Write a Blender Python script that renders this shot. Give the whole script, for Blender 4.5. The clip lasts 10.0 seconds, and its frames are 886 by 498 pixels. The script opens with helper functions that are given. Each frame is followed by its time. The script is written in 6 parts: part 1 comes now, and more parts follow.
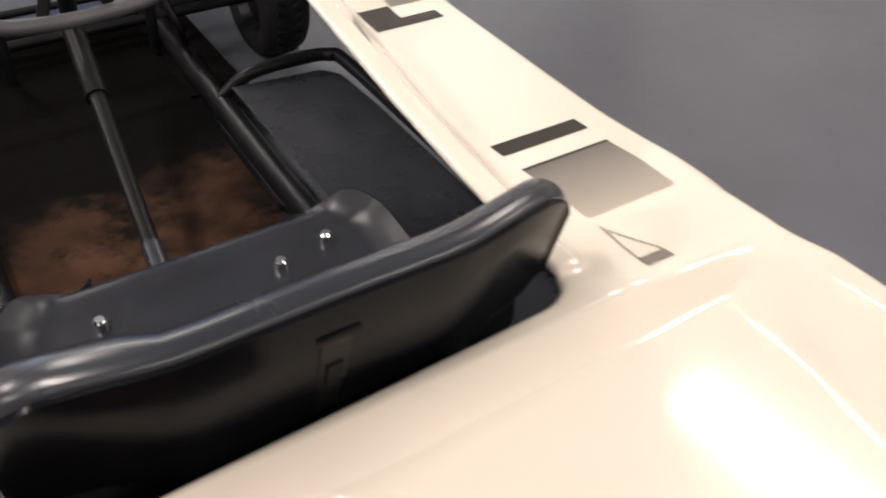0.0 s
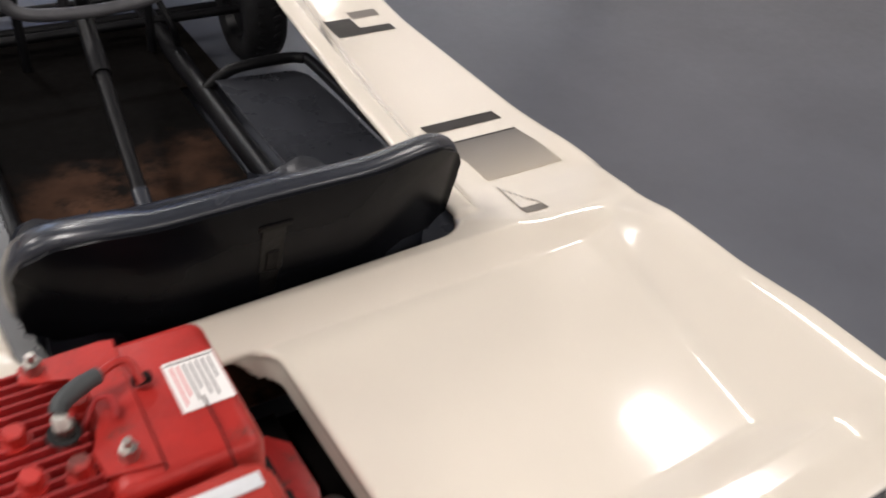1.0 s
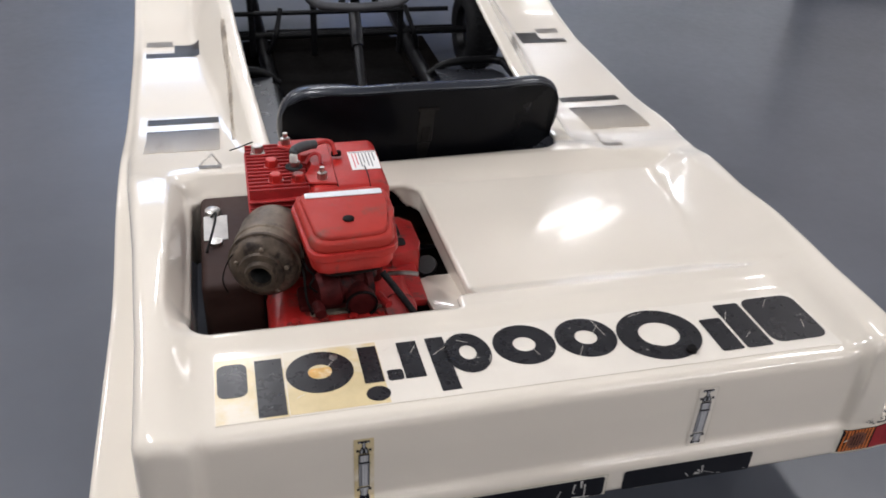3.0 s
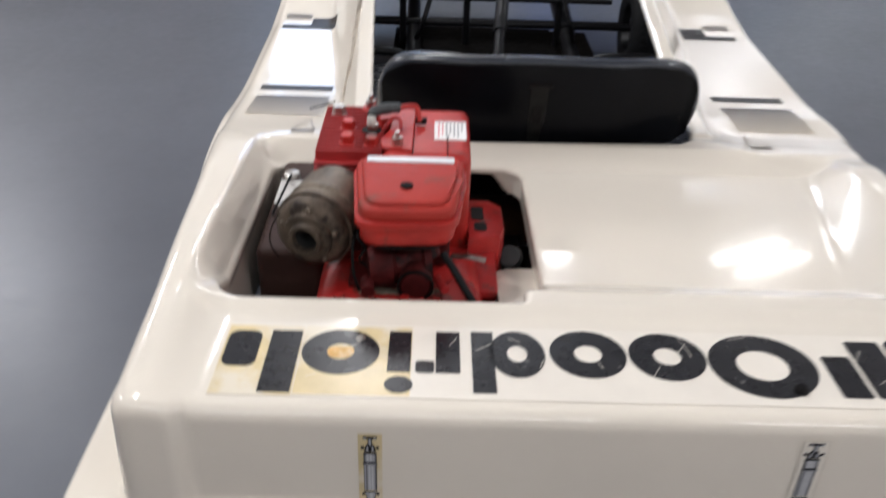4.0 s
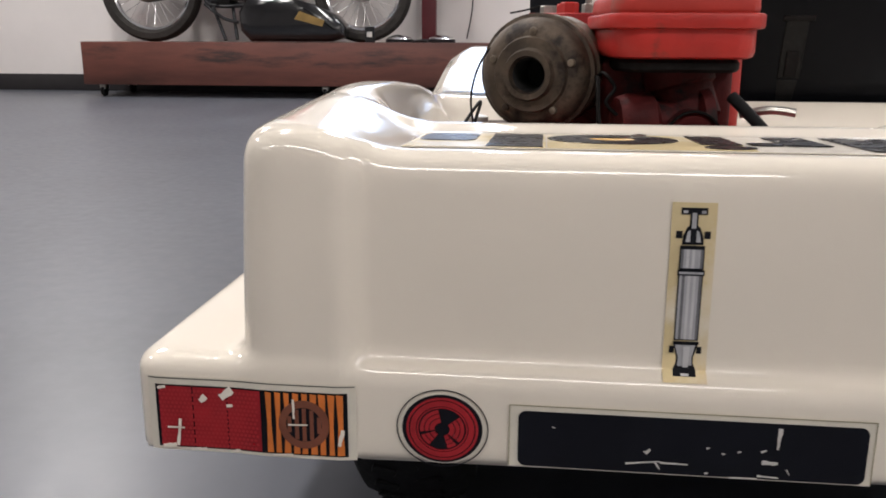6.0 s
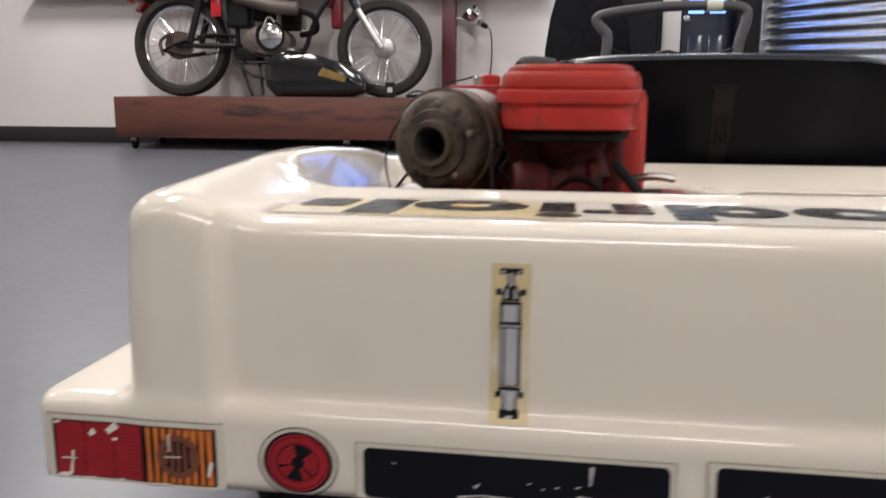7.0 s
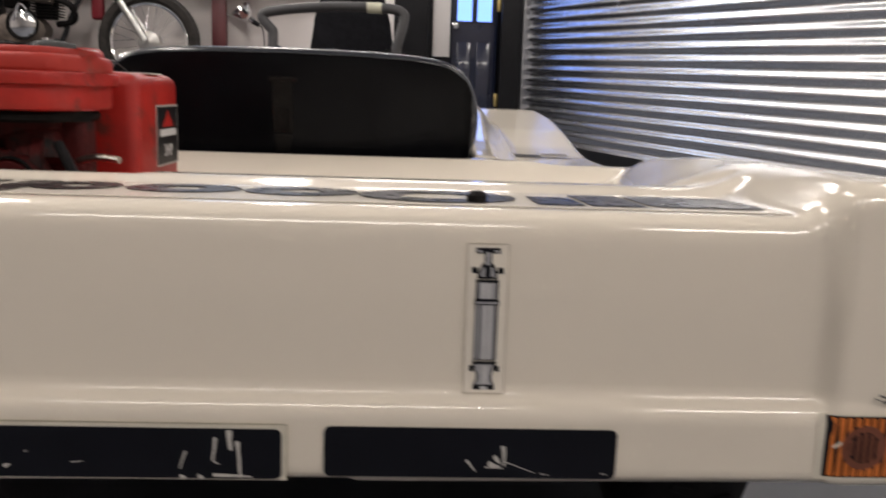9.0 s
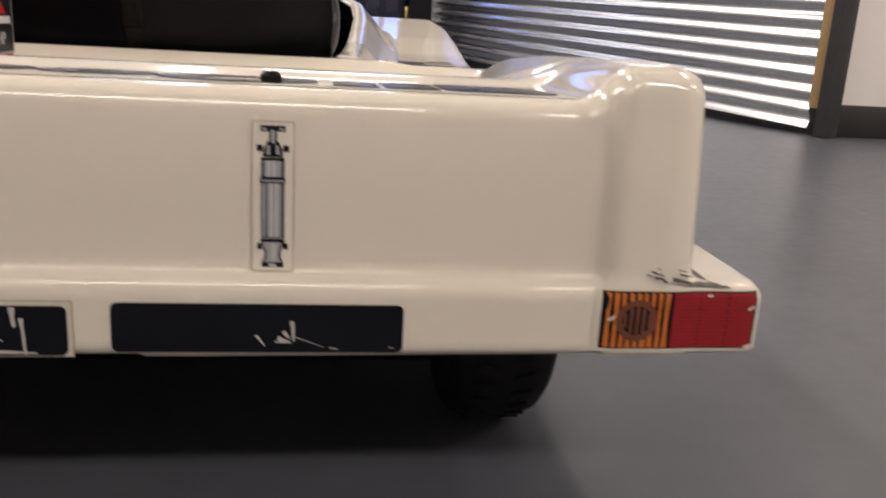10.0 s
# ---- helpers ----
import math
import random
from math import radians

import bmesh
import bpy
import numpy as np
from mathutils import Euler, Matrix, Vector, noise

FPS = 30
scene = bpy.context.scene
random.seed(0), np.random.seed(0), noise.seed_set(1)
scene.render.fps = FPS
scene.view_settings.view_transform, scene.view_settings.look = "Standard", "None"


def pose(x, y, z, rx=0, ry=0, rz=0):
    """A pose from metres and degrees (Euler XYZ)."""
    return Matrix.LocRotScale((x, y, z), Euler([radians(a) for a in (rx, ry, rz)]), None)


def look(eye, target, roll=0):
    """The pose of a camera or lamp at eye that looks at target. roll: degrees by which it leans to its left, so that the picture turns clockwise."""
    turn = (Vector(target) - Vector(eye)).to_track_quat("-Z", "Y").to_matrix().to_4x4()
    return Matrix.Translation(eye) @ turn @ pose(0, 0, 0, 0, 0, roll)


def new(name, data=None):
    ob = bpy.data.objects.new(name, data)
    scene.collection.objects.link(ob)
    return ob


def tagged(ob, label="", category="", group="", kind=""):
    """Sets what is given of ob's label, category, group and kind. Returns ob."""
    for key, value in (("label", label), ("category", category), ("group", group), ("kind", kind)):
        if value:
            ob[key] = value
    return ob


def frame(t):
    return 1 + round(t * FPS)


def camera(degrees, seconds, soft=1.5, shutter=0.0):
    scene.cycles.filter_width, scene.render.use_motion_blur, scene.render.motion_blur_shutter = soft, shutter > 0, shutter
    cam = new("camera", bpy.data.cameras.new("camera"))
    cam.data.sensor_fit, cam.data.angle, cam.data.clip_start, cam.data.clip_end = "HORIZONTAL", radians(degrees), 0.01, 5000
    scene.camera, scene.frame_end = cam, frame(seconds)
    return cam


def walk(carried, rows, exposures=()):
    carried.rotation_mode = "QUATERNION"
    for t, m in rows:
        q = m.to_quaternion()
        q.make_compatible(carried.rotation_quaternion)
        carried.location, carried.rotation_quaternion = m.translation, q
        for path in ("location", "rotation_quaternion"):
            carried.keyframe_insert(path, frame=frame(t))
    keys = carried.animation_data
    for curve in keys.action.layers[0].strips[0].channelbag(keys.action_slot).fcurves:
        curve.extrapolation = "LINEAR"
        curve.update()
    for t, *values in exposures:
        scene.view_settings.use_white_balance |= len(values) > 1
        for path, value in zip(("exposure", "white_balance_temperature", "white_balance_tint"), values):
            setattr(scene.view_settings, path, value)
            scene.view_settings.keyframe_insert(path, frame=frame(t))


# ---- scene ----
cam = camera(54.7, 10.0, soft=1.7, shutter=0.5)
PATH = [
    (0, (-0.213, 0.272, 0.982), (0.649, 1.534, -0.308), 2.6),
    (0.5, (-0.195, 0.122, 1.026), (0.703, 1.378, -0.245), 3.7),
    (1, (-0.302, -0.032, 1.061), (0.619, 1.262, -0.154), 5.8),
    (1.5, (-0.481, -0.237, 1.124), (0.452, 1.098, -0.037), 8.3),
    (2, (-0.564, -0.417, 1.141), (0.239, 0.987, -0.037), 9.0),
    (2.2, (-0.542, -0.477, 1.128), (0.169, 0.973, -0.052), 7.9),
    (3.3, (-0.306, -0.827, 1.16), (0.032, 0.829, 0.09), 2.4),
    (3.4, (-0.285, -0.812, 1.154), (0.007, 0.855, 0.088), 2.2),
    (3.5, (-0.265, -0.796, 1.154), (-0.028, 0.879, 0.087), 1.8),
    (4, (-0.186, -0.685, 1.015), (-0.156, 1.004, -0.056), 2.0),
    (4.5, (-0.21, -0.588, 0.705), (-0.19, 1.213, -0.164), 4.7),
    (5, (-0.296, -0.522, 0.528), (-0.358, 1.394, -0.044), 0.8),
    (5.5, (-0.342, -0.504, 0.438), (-0.524, 1.423, -0.066), 0.8),
    (5.7, (-0.349, -0.507, 0.43), (-0.549, 1.42, -0.067), 0.4),
    (6.8, (-0.242, -0.562, 0.44), (-0.536, 1.376, 0.044), 0.4),
    (7, (-0.204, -0.571, 0.451), (-0.512, 1.371, 0.085), 0.2),
    (7.5, (-0.092, -0.582, 0.463), (-0.387, 1.373, 0.157), 0.4),
    (8, (0.027, -0.58, 0.459), (-0.155, 1.39, 0.164), 1.0),
    (8.5, (0.111, -0.573, 0.45), (0.079, 1.402, 0.141), 1.8),
    (9, (0.189, -0.593, 0.44), (0.283, 1.374, 0.088), 1.9),
    (9.5, (0.239, -0.597, 0.434), (0.439, 1.34, -0.019), 2.2),
    (10, (0.287, -0.618, 0.417), (0.564, 1.292, -0.108), 3.3),
]
# the clip's camera drifts a little in exposure and white balance
EXPOSURES = [(0, 0.42, 7000, 14), (0.5, 0.05, 6800, 13), (1, 0.08, 6600, 12), (1.5, 0.0, 6450, 13), (2.2, -0.2, 6100, 11), (3.4, 0.06, 6100, 11), (4, 0.03, 6100, 10), (4.5, 0.06, 6100, 10), (5, 0.07, 6250, 10), (5.5, 0.27, 6450, 11), (7, 0.30, 6500, 11), (8, 0.06, 6650, 11), (9, -0.03, 6900, 12), (9.5, -0.04, 7080, 13), (10, 0.14, 7250, 14)]
walk(cam, [(t, look(eye, target, roll)) for t, eye, target, roll in PATH], EXPOSURES)


# ---- world and lamps ----
world = bpy.data.worlds.new("world")
scene.world = world
world.use_nodes = True
world.node_tree.nodes["Background"].inputs[0].default_value = (0.55, 0.62, 0.75, 1)
world.node_tree.nodes["Background"].inputs[1].default_value = 0.25
scene.view_settings.exposure = 0.0


def area_lamp(name, m, sx, sy, watts, colour):
    d = bpy.data.lights.new(name, "AREA")
    d.shape, d.size, d.size_y, d.energy, d.color = "RECTANGLE", sx, sy, watts, colour
    ob = new(name, d)
    ob.matrix_world = m
    return ob


CEIL = 3.1
TUBE_SPOTS = [(-3.4, -2.2), (-0.4, -2.6), (2.6, -2.4), (-4.2, 1.2), (-1.5, 1.0), (-3.4, 4.4), (-0.6, 4.2), (2.6, 1.7), (4.4, -0.6)]
for lx, ly in TUBE_SPOTS:
    area_lamp("tube_light_glow", pose(lx, ly, CEIL - 0.14, 0, 0, 90 if ly < -2 else 0), 0.22, 2.4 if ly < -2 else 1.2, (50 if lx > 2 else 12 if lx < -1 else 25) if ly < -2 else 40 if lx > 4 else 30 if lx > 2.55 else 34 if lx < -4 else (28 if lx > -2 else 64) if ly > 4 else 52, (1.0, 0.965, 0.94))
# one fitting hangs askew beyond the steel partition, its two tubes well apart
SKEW = pose(2.80, 5.80, 0, 0, 0, -60)
for d in (-0.14, 0.14):
    area_lamp("tube_light_glow", SKEW @ pose(d, 0, CEIL - 0.14), 0.045, 1.35, 3.0, (1.0, 0.965, 0.94))
# and one hangs before the doorway, mirrored in the partition's far end
DOORWAY = pose(0.42, 5.80, 0, 0, 0, 90)
area_lamp("tube_light_glow", DOORWAY @ pose(0, 0, CEIL - 0.14), 0.16, 1.2, 30.0, (0.94, 0.965, 1.0))


# ---- materials ----
def material(name, colour, rough=0.5, metal=0.0, vary=0.1, scale=8.0, bump=0.0, bump_scale=60.0, coat=0.0, second=None, spots=0.0, spot_scale=4.0, emit=0.0, stretch=(1, 1, 1), spec=0.5):
    """A surface with variation at two scales: a broad mottle between two tones and a fine grain in tone, gloss and relief."""
    m = bpy.data.materials.new(name)
    m.use_nodes = True
    n, l = m.node_tree.nodes, m.node_tree.links
    b = n["Principled BSDF"]
    co = n.new("ShaderNodeTexCoord")
    mp = n.new("ShaderNodeMapping")
    mp.inputs["Scale"].default_value = stretch
    l.new(co.outputs["Object"], mp.inputs[0])

    def noisy(sc, detail, rough_):
        t = n.new("ShaderNodeTexNoise")
        t.inputs["Scale"].default_value, t.inputs["Detail"].default_value, t.inputs["Roughness"].default_value = sc, detail, rough_
        l.new(mp.outputs[0], t.inputs["Vector"])
        return t

    broad, fine = noisy(scale, 5, 0.6), noisy(bump_scale, 4, 0.6)
    dark = tuple(c * (1 - vary) for c in colour)
    light = tuple(min(1, c * (1 + vary)) for c in colour)
    ramp = n.new("ShaderNodeValToRGB")
    ramp.color_ramp.elements[0].position, ramp.color_ramp.elements[1].position = 0.3, 0.7
    ramp.color_ramp.elements[0].color, ramp.color_ramp.elements[1].color = (*dark, 1), (*light, 1)
    l.new(broad.outputs[0], ramp.inputs[0])
    out = ramp.outputs[0]
    if second:
        pick = noisy(spot_scale, 6, 0.65)
        cut = n.new("ShaderNodeValToRGB")
        cut.color_ramp.elements[0].position, cut.color_ramp.elements[1].position = 0.62 - spots * 0.3, 0.74 - spots * 0.3
        l.new(pick.outputs[0], cut.inputs[0])
        mix = n.new("ShaderNodeMix")
        mix.data_type = "RGBA"
        mix.inputs["B"].default_value = (*second, 1)
        l.new(cut.outputs[0], mix.inputs["Factor"])
        l.new(out, mix.inputs["A"])
        out = mix.outputs["Result"]
    l.new(out, b.inputs["Base Color"])
    span = n.new("ShaderNodeMapRange")
    span.inputs["To Min"].default_value, span.inputs["To Max"].default_value = max(0.02, rough * 0.8), min(1, rough * 1.2)
    l.new(fine.outputs[0], span.inputs["Value"])
    l.new(span.outputs[0], b.inputs["Roughness"])
    b.inputs["Metallic"].default_value, b.inputs["Specular IOR Level"].default_value = metal, spec
    if coat:
        b.inputs["Coat Weight"].default_value, b.inputs["Coat Roughness"].default_value = coat, 0.035
    if bump:
        bp = n.new("ShaderNodeBump")
        bp.inputs["Strength"].default_value, bp.inputs["Distance"].default_value = bump, 0.002
        l.new(fine.outputs[0], bp.inputs["Height"])
        l.new(bp.outputs[0], b.inputs["Normal"])
    if emit:
        b.inputs["Emission Color"].default_value, b.inputs["Emission Strength"].default_value = (*colour, 1), emit
    return m


GELCOAT = material("cream_gelcoat", (0.76, 0.70, 0.605), 0.105, vary=0.025, scale=3, bump=0.013, bump_scale=7, coat=0.3)
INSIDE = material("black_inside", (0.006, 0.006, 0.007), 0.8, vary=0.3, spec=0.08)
RED = material("red_engine_paint", (0.39, 0.019, 0.014), 0.42, spec=0.4, vary=0.18, scale=18, bump=0.2, bump_scale=150, second=(0.13, 0.028, 0.022), spots=0.20, spot_scale=19)
RED_DARK = material("red_cast_paint", (0.36, 0.018, 0.018), 0.5, vary=0.25, scale=30, bump=0.4, bump_scale=300, second=(0.05, 0.02, 0.016), spots=0.1, spot_scale=30)
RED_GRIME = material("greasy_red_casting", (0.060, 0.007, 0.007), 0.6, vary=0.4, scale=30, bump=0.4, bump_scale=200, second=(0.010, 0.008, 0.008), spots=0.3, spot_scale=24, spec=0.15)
RED_CHIP = material("chipped_red_paint", (0.36, 0.017, 0.015), 0.34, vary=0.3, scale=22, bump=0.2, bump_scale=200, second=(0.07, 0.036, 0.030), spots=0.22, spot_scale=26)
MUFFLER = material("sooty_steel", (0.175, 0.142, 0.108), 0.50, metal=0.35, vary=0.5, scale=26, bump=0.5, bump_scale=90, second=(0.045, 0.031, 0.023), spots=0.30, spot_scale=20, spec=0.3)
MUFFLER_CAP = material("sooty_steel_cap", (0.085, 0.064, 0.047), 0.55, metal=0.3, vary=0.5, scale=40, bump=0.5, bump_scale=110, second=(0.022, 0.016, 0.013), spots=0.36, spot_scale=30, spec=0.3)
SOOT_HOLE = material("soot_and_hole_black", (0.006, 0.006, 0.006), 0.95, vary=0.2)
GREASE = material("greasy_black", (0.008, 0.007, 0.007), 0.6, vary=0.5, scale=40, bump=0.3, bump_scale=150, second=(0.05, 0.042, 0.032), spots=-0.02, spot_scale=40, spec=0.1)
RUBBER = material("black_rubber", (0.010, 0.010, 0.011), 0.7, vary=0.3, scale=20, bump=0.25, bump_scale=120, spec=0.2)
GREY_RUBBER = material("weathered_rubber", (0.045, 0.05, 0.052), 0.6, vary=0.25, scale=40)
STEEL = material("dull_steel", (0.45, 0.43, 0.40), 0.34, metal=1.0, vary=0.2, scale=60, bump=0.1)
CHROME = material("chrome", (0.75, 0.75, 0.76), 0.12, metal=1.0, vary=0.05)
BLACK_TUBE = material("black_frame_paint", (0.007, 0.007, 0.008), 0.38, vary=0.3, scale=15, bump=0.1, spec=0.2)
# one black seat: sheen lifts the shell's tone, shade darkens the back's
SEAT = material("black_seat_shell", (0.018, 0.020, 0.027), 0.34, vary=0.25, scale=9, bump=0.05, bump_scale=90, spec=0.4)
SEAT_BACK = material("black_seat_back_shaded", (0.0045, 0.0048, 0.0062), 0.22, vary=0.3, scale=7, bump=0.05, bump_scale=14, spec=0.07)
RUST = material("rusty_pan_shaded", (0.072, 0.037, 0.023), 0.8, vary=0.35, scale=7, bump=0.4, bump_scale=40, second=(0.011, 0.009, 0.008), spots=0.34, spot_scale=8, spec=0.04)


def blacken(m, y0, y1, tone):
    """Blends a plate's colour into painted shade towards +y, with a ragged edge."""
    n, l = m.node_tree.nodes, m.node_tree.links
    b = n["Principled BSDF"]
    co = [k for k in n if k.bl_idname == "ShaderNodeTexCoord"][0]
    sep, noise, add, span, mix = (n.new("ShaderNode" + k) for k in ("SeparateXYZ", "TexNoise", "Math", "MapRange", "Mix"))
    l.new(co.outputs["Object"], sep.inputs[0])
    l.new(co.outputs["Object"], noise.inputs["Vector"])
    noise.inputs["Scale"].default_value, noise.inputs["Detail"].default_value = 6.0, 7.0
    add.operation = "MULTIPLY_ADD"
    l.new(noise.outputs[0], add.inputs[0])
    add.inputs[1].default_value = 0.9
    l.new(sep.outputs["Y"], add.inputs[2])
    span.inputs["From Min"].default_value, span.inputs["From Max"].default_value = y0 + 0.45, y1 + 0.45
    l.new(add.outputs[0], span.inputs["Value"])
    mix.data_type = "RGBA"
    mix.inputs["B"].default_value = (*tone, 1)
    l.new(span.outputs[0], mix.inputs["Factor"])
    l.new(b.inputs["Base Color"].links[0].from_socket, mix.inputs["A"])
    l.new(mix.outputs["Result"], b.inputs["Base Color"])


# the cockpit's shade is painted into the rusty pan, deepening towards the front
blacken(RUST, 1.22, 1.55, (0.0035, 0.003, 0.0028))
PAN_BLACK = material("near_black_pan", (0.006, 0.005, 0.0045), 0.8, vary=0.4, scale=6, bump=0.2, bump_scale=40, second=(0.012, 0.008, 0.006), spots=0.05, spot_scale=4, spec=0.03)
BROWN = material("brown_tank_paint", (0.042, 0.022, 0.018), 0.6, spec=0.2, vary=0.15, scale=12)
DECAL = material("black_decal", (0.016, 0.0155, 0.018), 0.28, spec=0.35, vary=0.2, scale=40, second=(0.5, 0.48, 0.44), spots=-0.17, spot_scale=34)
FILM = material("clear_decal_film", (0.775, 0.72, 0.635), 0.22, vary=0.03, scale=20)
YELLOWED = material("yellowed_decal_film", (0.66, 0.54, 0.31), 0.25, vary=0.16, scale=14, second=(0.74, 0.67, 0.54), spots=0.42, spot_scale=9)
FLOOR = material("grey_floor_paint", (0.090, 0.097, 0.115), 0.36, vary=0.13, scale=2.2, bump=0.03, bump_scale=30)
WALL = material("white_wall_paint", (0.74, 0.70, 0.68), 0.7, vary=0.04, scale=1.5, bump=0.1, bump_scale=60)
BASE = material("black_baseboard_vinyl", (0.018, 0.016, 0.017), 0.5, vary=0.2)
CEILING = material("ceiling_board", (0.82, 0.81, 0.79), 0.85, vary=0.05)
BLACK_PAINT = material("black_paint", (0.011, 0.011, 0.013), 0.4, vary=0.15, spec=0.25)
GALV = material("galvanised_steel", (0.75, 0.76, 0.78), 0.25, metal=1.0, vary=0.06, scale=5, bump=0.6, bump_scale=7, stretch=(1, 1, 2.5))
WOOD = material("red_stained_timber", (0.105, 0.033, 0.023), 0.55, vary=0.5, scale=3.0, bump=0.2, bump_scale=40, second=(0.020, 0.010, 0.008), spots=0.24, spot_scale=3.0, stretch=(0.35, 1, 2.2))


# ---- mesh helpers ----
def thing(name, label, category, group="", at=(0, 0, 0)):
    ob = new(name)
    ob.location = at
    return tagged(ob, label, category, group)


def finish(name, bm, mat, parent=None, label="", angle=38):
    me = bpy.data.meshes.new(name)
    bmesh.ops.recalc_face_normals(bm, faces=bm.faces)
    bm.to_mesh(me)
    bm.free()
    for m in mat if isinstance(mat, (list, tuple)) else [mat]:
        me.materials.append(m)
    me.shade_smooth()
    me.set_sharp_from_angle(angle=radians(angle))
    ob = new(name, me)
    if parent:
        ob.parent = parent
        ob.location = -parent.location if parent.parent is None else Vector((0, 0, 0))
    if label:
        tagged(ob, label)
    return ob


def part(name, bm, mat, parent, label="", angle=38):
    return finish(name, bm, mat, parent, label, angle)


def join(bm, src, m=None):
    me = bpy.data.meshes.new("tmp")
    src.to_mesh(me)
    src.free()
    if m:
        me.transform(m)
    bm.from_mesh(me)
    bpy.data.meshes.remove(me)
    return bm


def box(x0, x1, y0, y1, z0, z1, bevel=0.0, seg=2, bm=None, m=None):
    b = bmesh.new()
    bmesh.ops.create_cube(b, size=1)
    for v in b.verts:
        v.co = Vector(((x0 + x1) / 2 + v.co.x * (x1 - x0), (y0 + y1) / 2 + v.co.y * (y1 - y0), (z0 + z1) / 2 + v.co.z * (z1 - z0)))
    if bevel:
        bmesh.ops.bevel(b, geom=b.edges[:], offset=bevel, segments=seg, affect="EDGES", profile=0.5)
    if m:
        b.transform(m)
    return join(bm, b) if bm else b


def lathe(profile, m=None, seg=32, bm=None):
    """profile: (radius, height) along local z."""
    b = bmesh.new()
    rings = []
    for r, z in profile:
        if r < 1e-5:
            rings.append([b.verts.new((0, 0, z))])
        else:
            rings.append([b.verts.new((r * math.cos(2 * math.pi * i / seg), r * math.sin(2 * math.pi * i / seg), z)) for i in range(seg)])
    for a, c in zip(rings, rings[1:]):
        for i in range(seg):
            j = (i + 1) % seg
            q = [a[i % len(a)], a[j % len(a)], c[j % len(c)], c[i % len(c)]]
            q = [v for k, v in enumerate(q) if v not in q[:k]]
            if len(q) > 2:
                b.faces.new(q)
    if m:
        b.transform(m)
    return join(bm, b) if bm else b


def along(p, q):
    """A pose at p whose z points to q."""
    d = Vector(q) - Vector(p)
    return Matrix.Translation(p) @ d.to_track_quat("Z", "Y").to_matrix().to_4x4()


def rod(p, q, r, r2=None, seg=16, bm=None):
    d = (Vector(q) - Vector(p)).length
    r2 = r if r2 is None else r2
    return lathe([(0, 0), (r, 0), (r2, d), (0, d)], along(p, q), seg, bm)


def smooth_line(pts, n=8):
    pts = [Vector(p) for p in pts]
    out = []
    for i in range(len(pts) - 1):
        a, b, c, d = pts[max(i - 1, 0)], pts[i], pts[i + 1], pts[min(i + 2, len(pts) - 1)]
        for k in range(n):
            t = k / n
            out.append(0.5 * ((2 * b) + (c - a) * t + (2 * a - 5 * b + 4 * c - d) * t * t + (3 * b - a - 3 * c + d) * t ** 3))
    return out + [pts[-1]]


def tube(pts, r, seg=10, n=8, closed=False, bm=None, flat=1.0):
    """A round bar through pts."""
    line = smooth_line(pts, n) if n else [Vector(p) for p in pts]
    if closed:
        line = line[:-1]
    b = bmesh.new()
    rings, up = [], None
    for i, p in enumerate(line):
        nxt = line[(i + 1) % len(line)] if closed else line[min(i + 1, len(line) - 1)]
        prv = line[i - 1] if closed else line[max(i - 1, 0)]
        d = (nxt - prv).normalized()
        if up is None:
            up = d.orthogonal().normalized()
        up = (up - d * up.dot(d)).normalized()
        side = d.cross(up)
        rr = r[i * (len(r) - 1) // max(1, len(line) - 1)] if isinstance(r, (list, tuple)) else r
        rings.append([b.verts.new(p + (up * math.cos(2 * math.pi * k / seg) * flat + side * math.sin(2 * math.pi * k / seg)) * rr) for k in range(seg)])
    pairs = list(zip(rings, rings[1:])) + ([(rings[-1], rings[0])] if closed else [])
    for a, c in pairs:
        for k in range(seg):
            b.faces.new((a[k], a[(k + 1) % seg], c[(k + 1) % seg], c[k]))
    if not closed:
        b.faces.new(rings[0])
        b.faces.new(rings[-1][::-1])
    return join(bm, b) if bm else b


def rounded(x0, x1, y0, y1, r, n=6):
    """The outline of a rectangle with round corners."""
    out = []
    for cx, cy, a in ((x1 - r, y1 - r, 0), (x0 + r, y1 - r, 90), (x0 + r, y0 + r, 180), (x1 - r, y0 + r, 270)):
        out += [(cx + r * math.cos(radians(a + 90 * k / n)), cy + r * math.sin(radians(a + 90 * k / n))) for k in range(n + 1)]
    return out


def prism(outline, z0, z1, bevel=0.0, seg=2, m=None, bm=None, taper=1.0):
    b = bmesh.new()
    cx, cy = sum(p[0] for p in outline) / len(outline), sum(p[1] for p in outline) / len(outline)
    lo = [b.verts.new((x, y, z0)) for x, y in outline]
    hi = [b.verts.new((cx + (x - cx) * taper, cy + (y - cy) * taper, z1)) for x, y in outline]
    n = len(outline)
    for i in range(n):
        b.faces.new((lo[i], lo[(i + 1) % n], hi[(i + 1) % n], hi[i]))
    top = b.faces.new(hi)
    bot = b.faces.new(lo[::-1])
    if bevel:
        bmesh.ops.bevel(b, geom=[*top.edges, *bot.edges], offset=bevel, segments=seg, affect="EDGES", profile=0.5)
    if m:
        b.transform(m)
    return join(bm, b) if bm else b


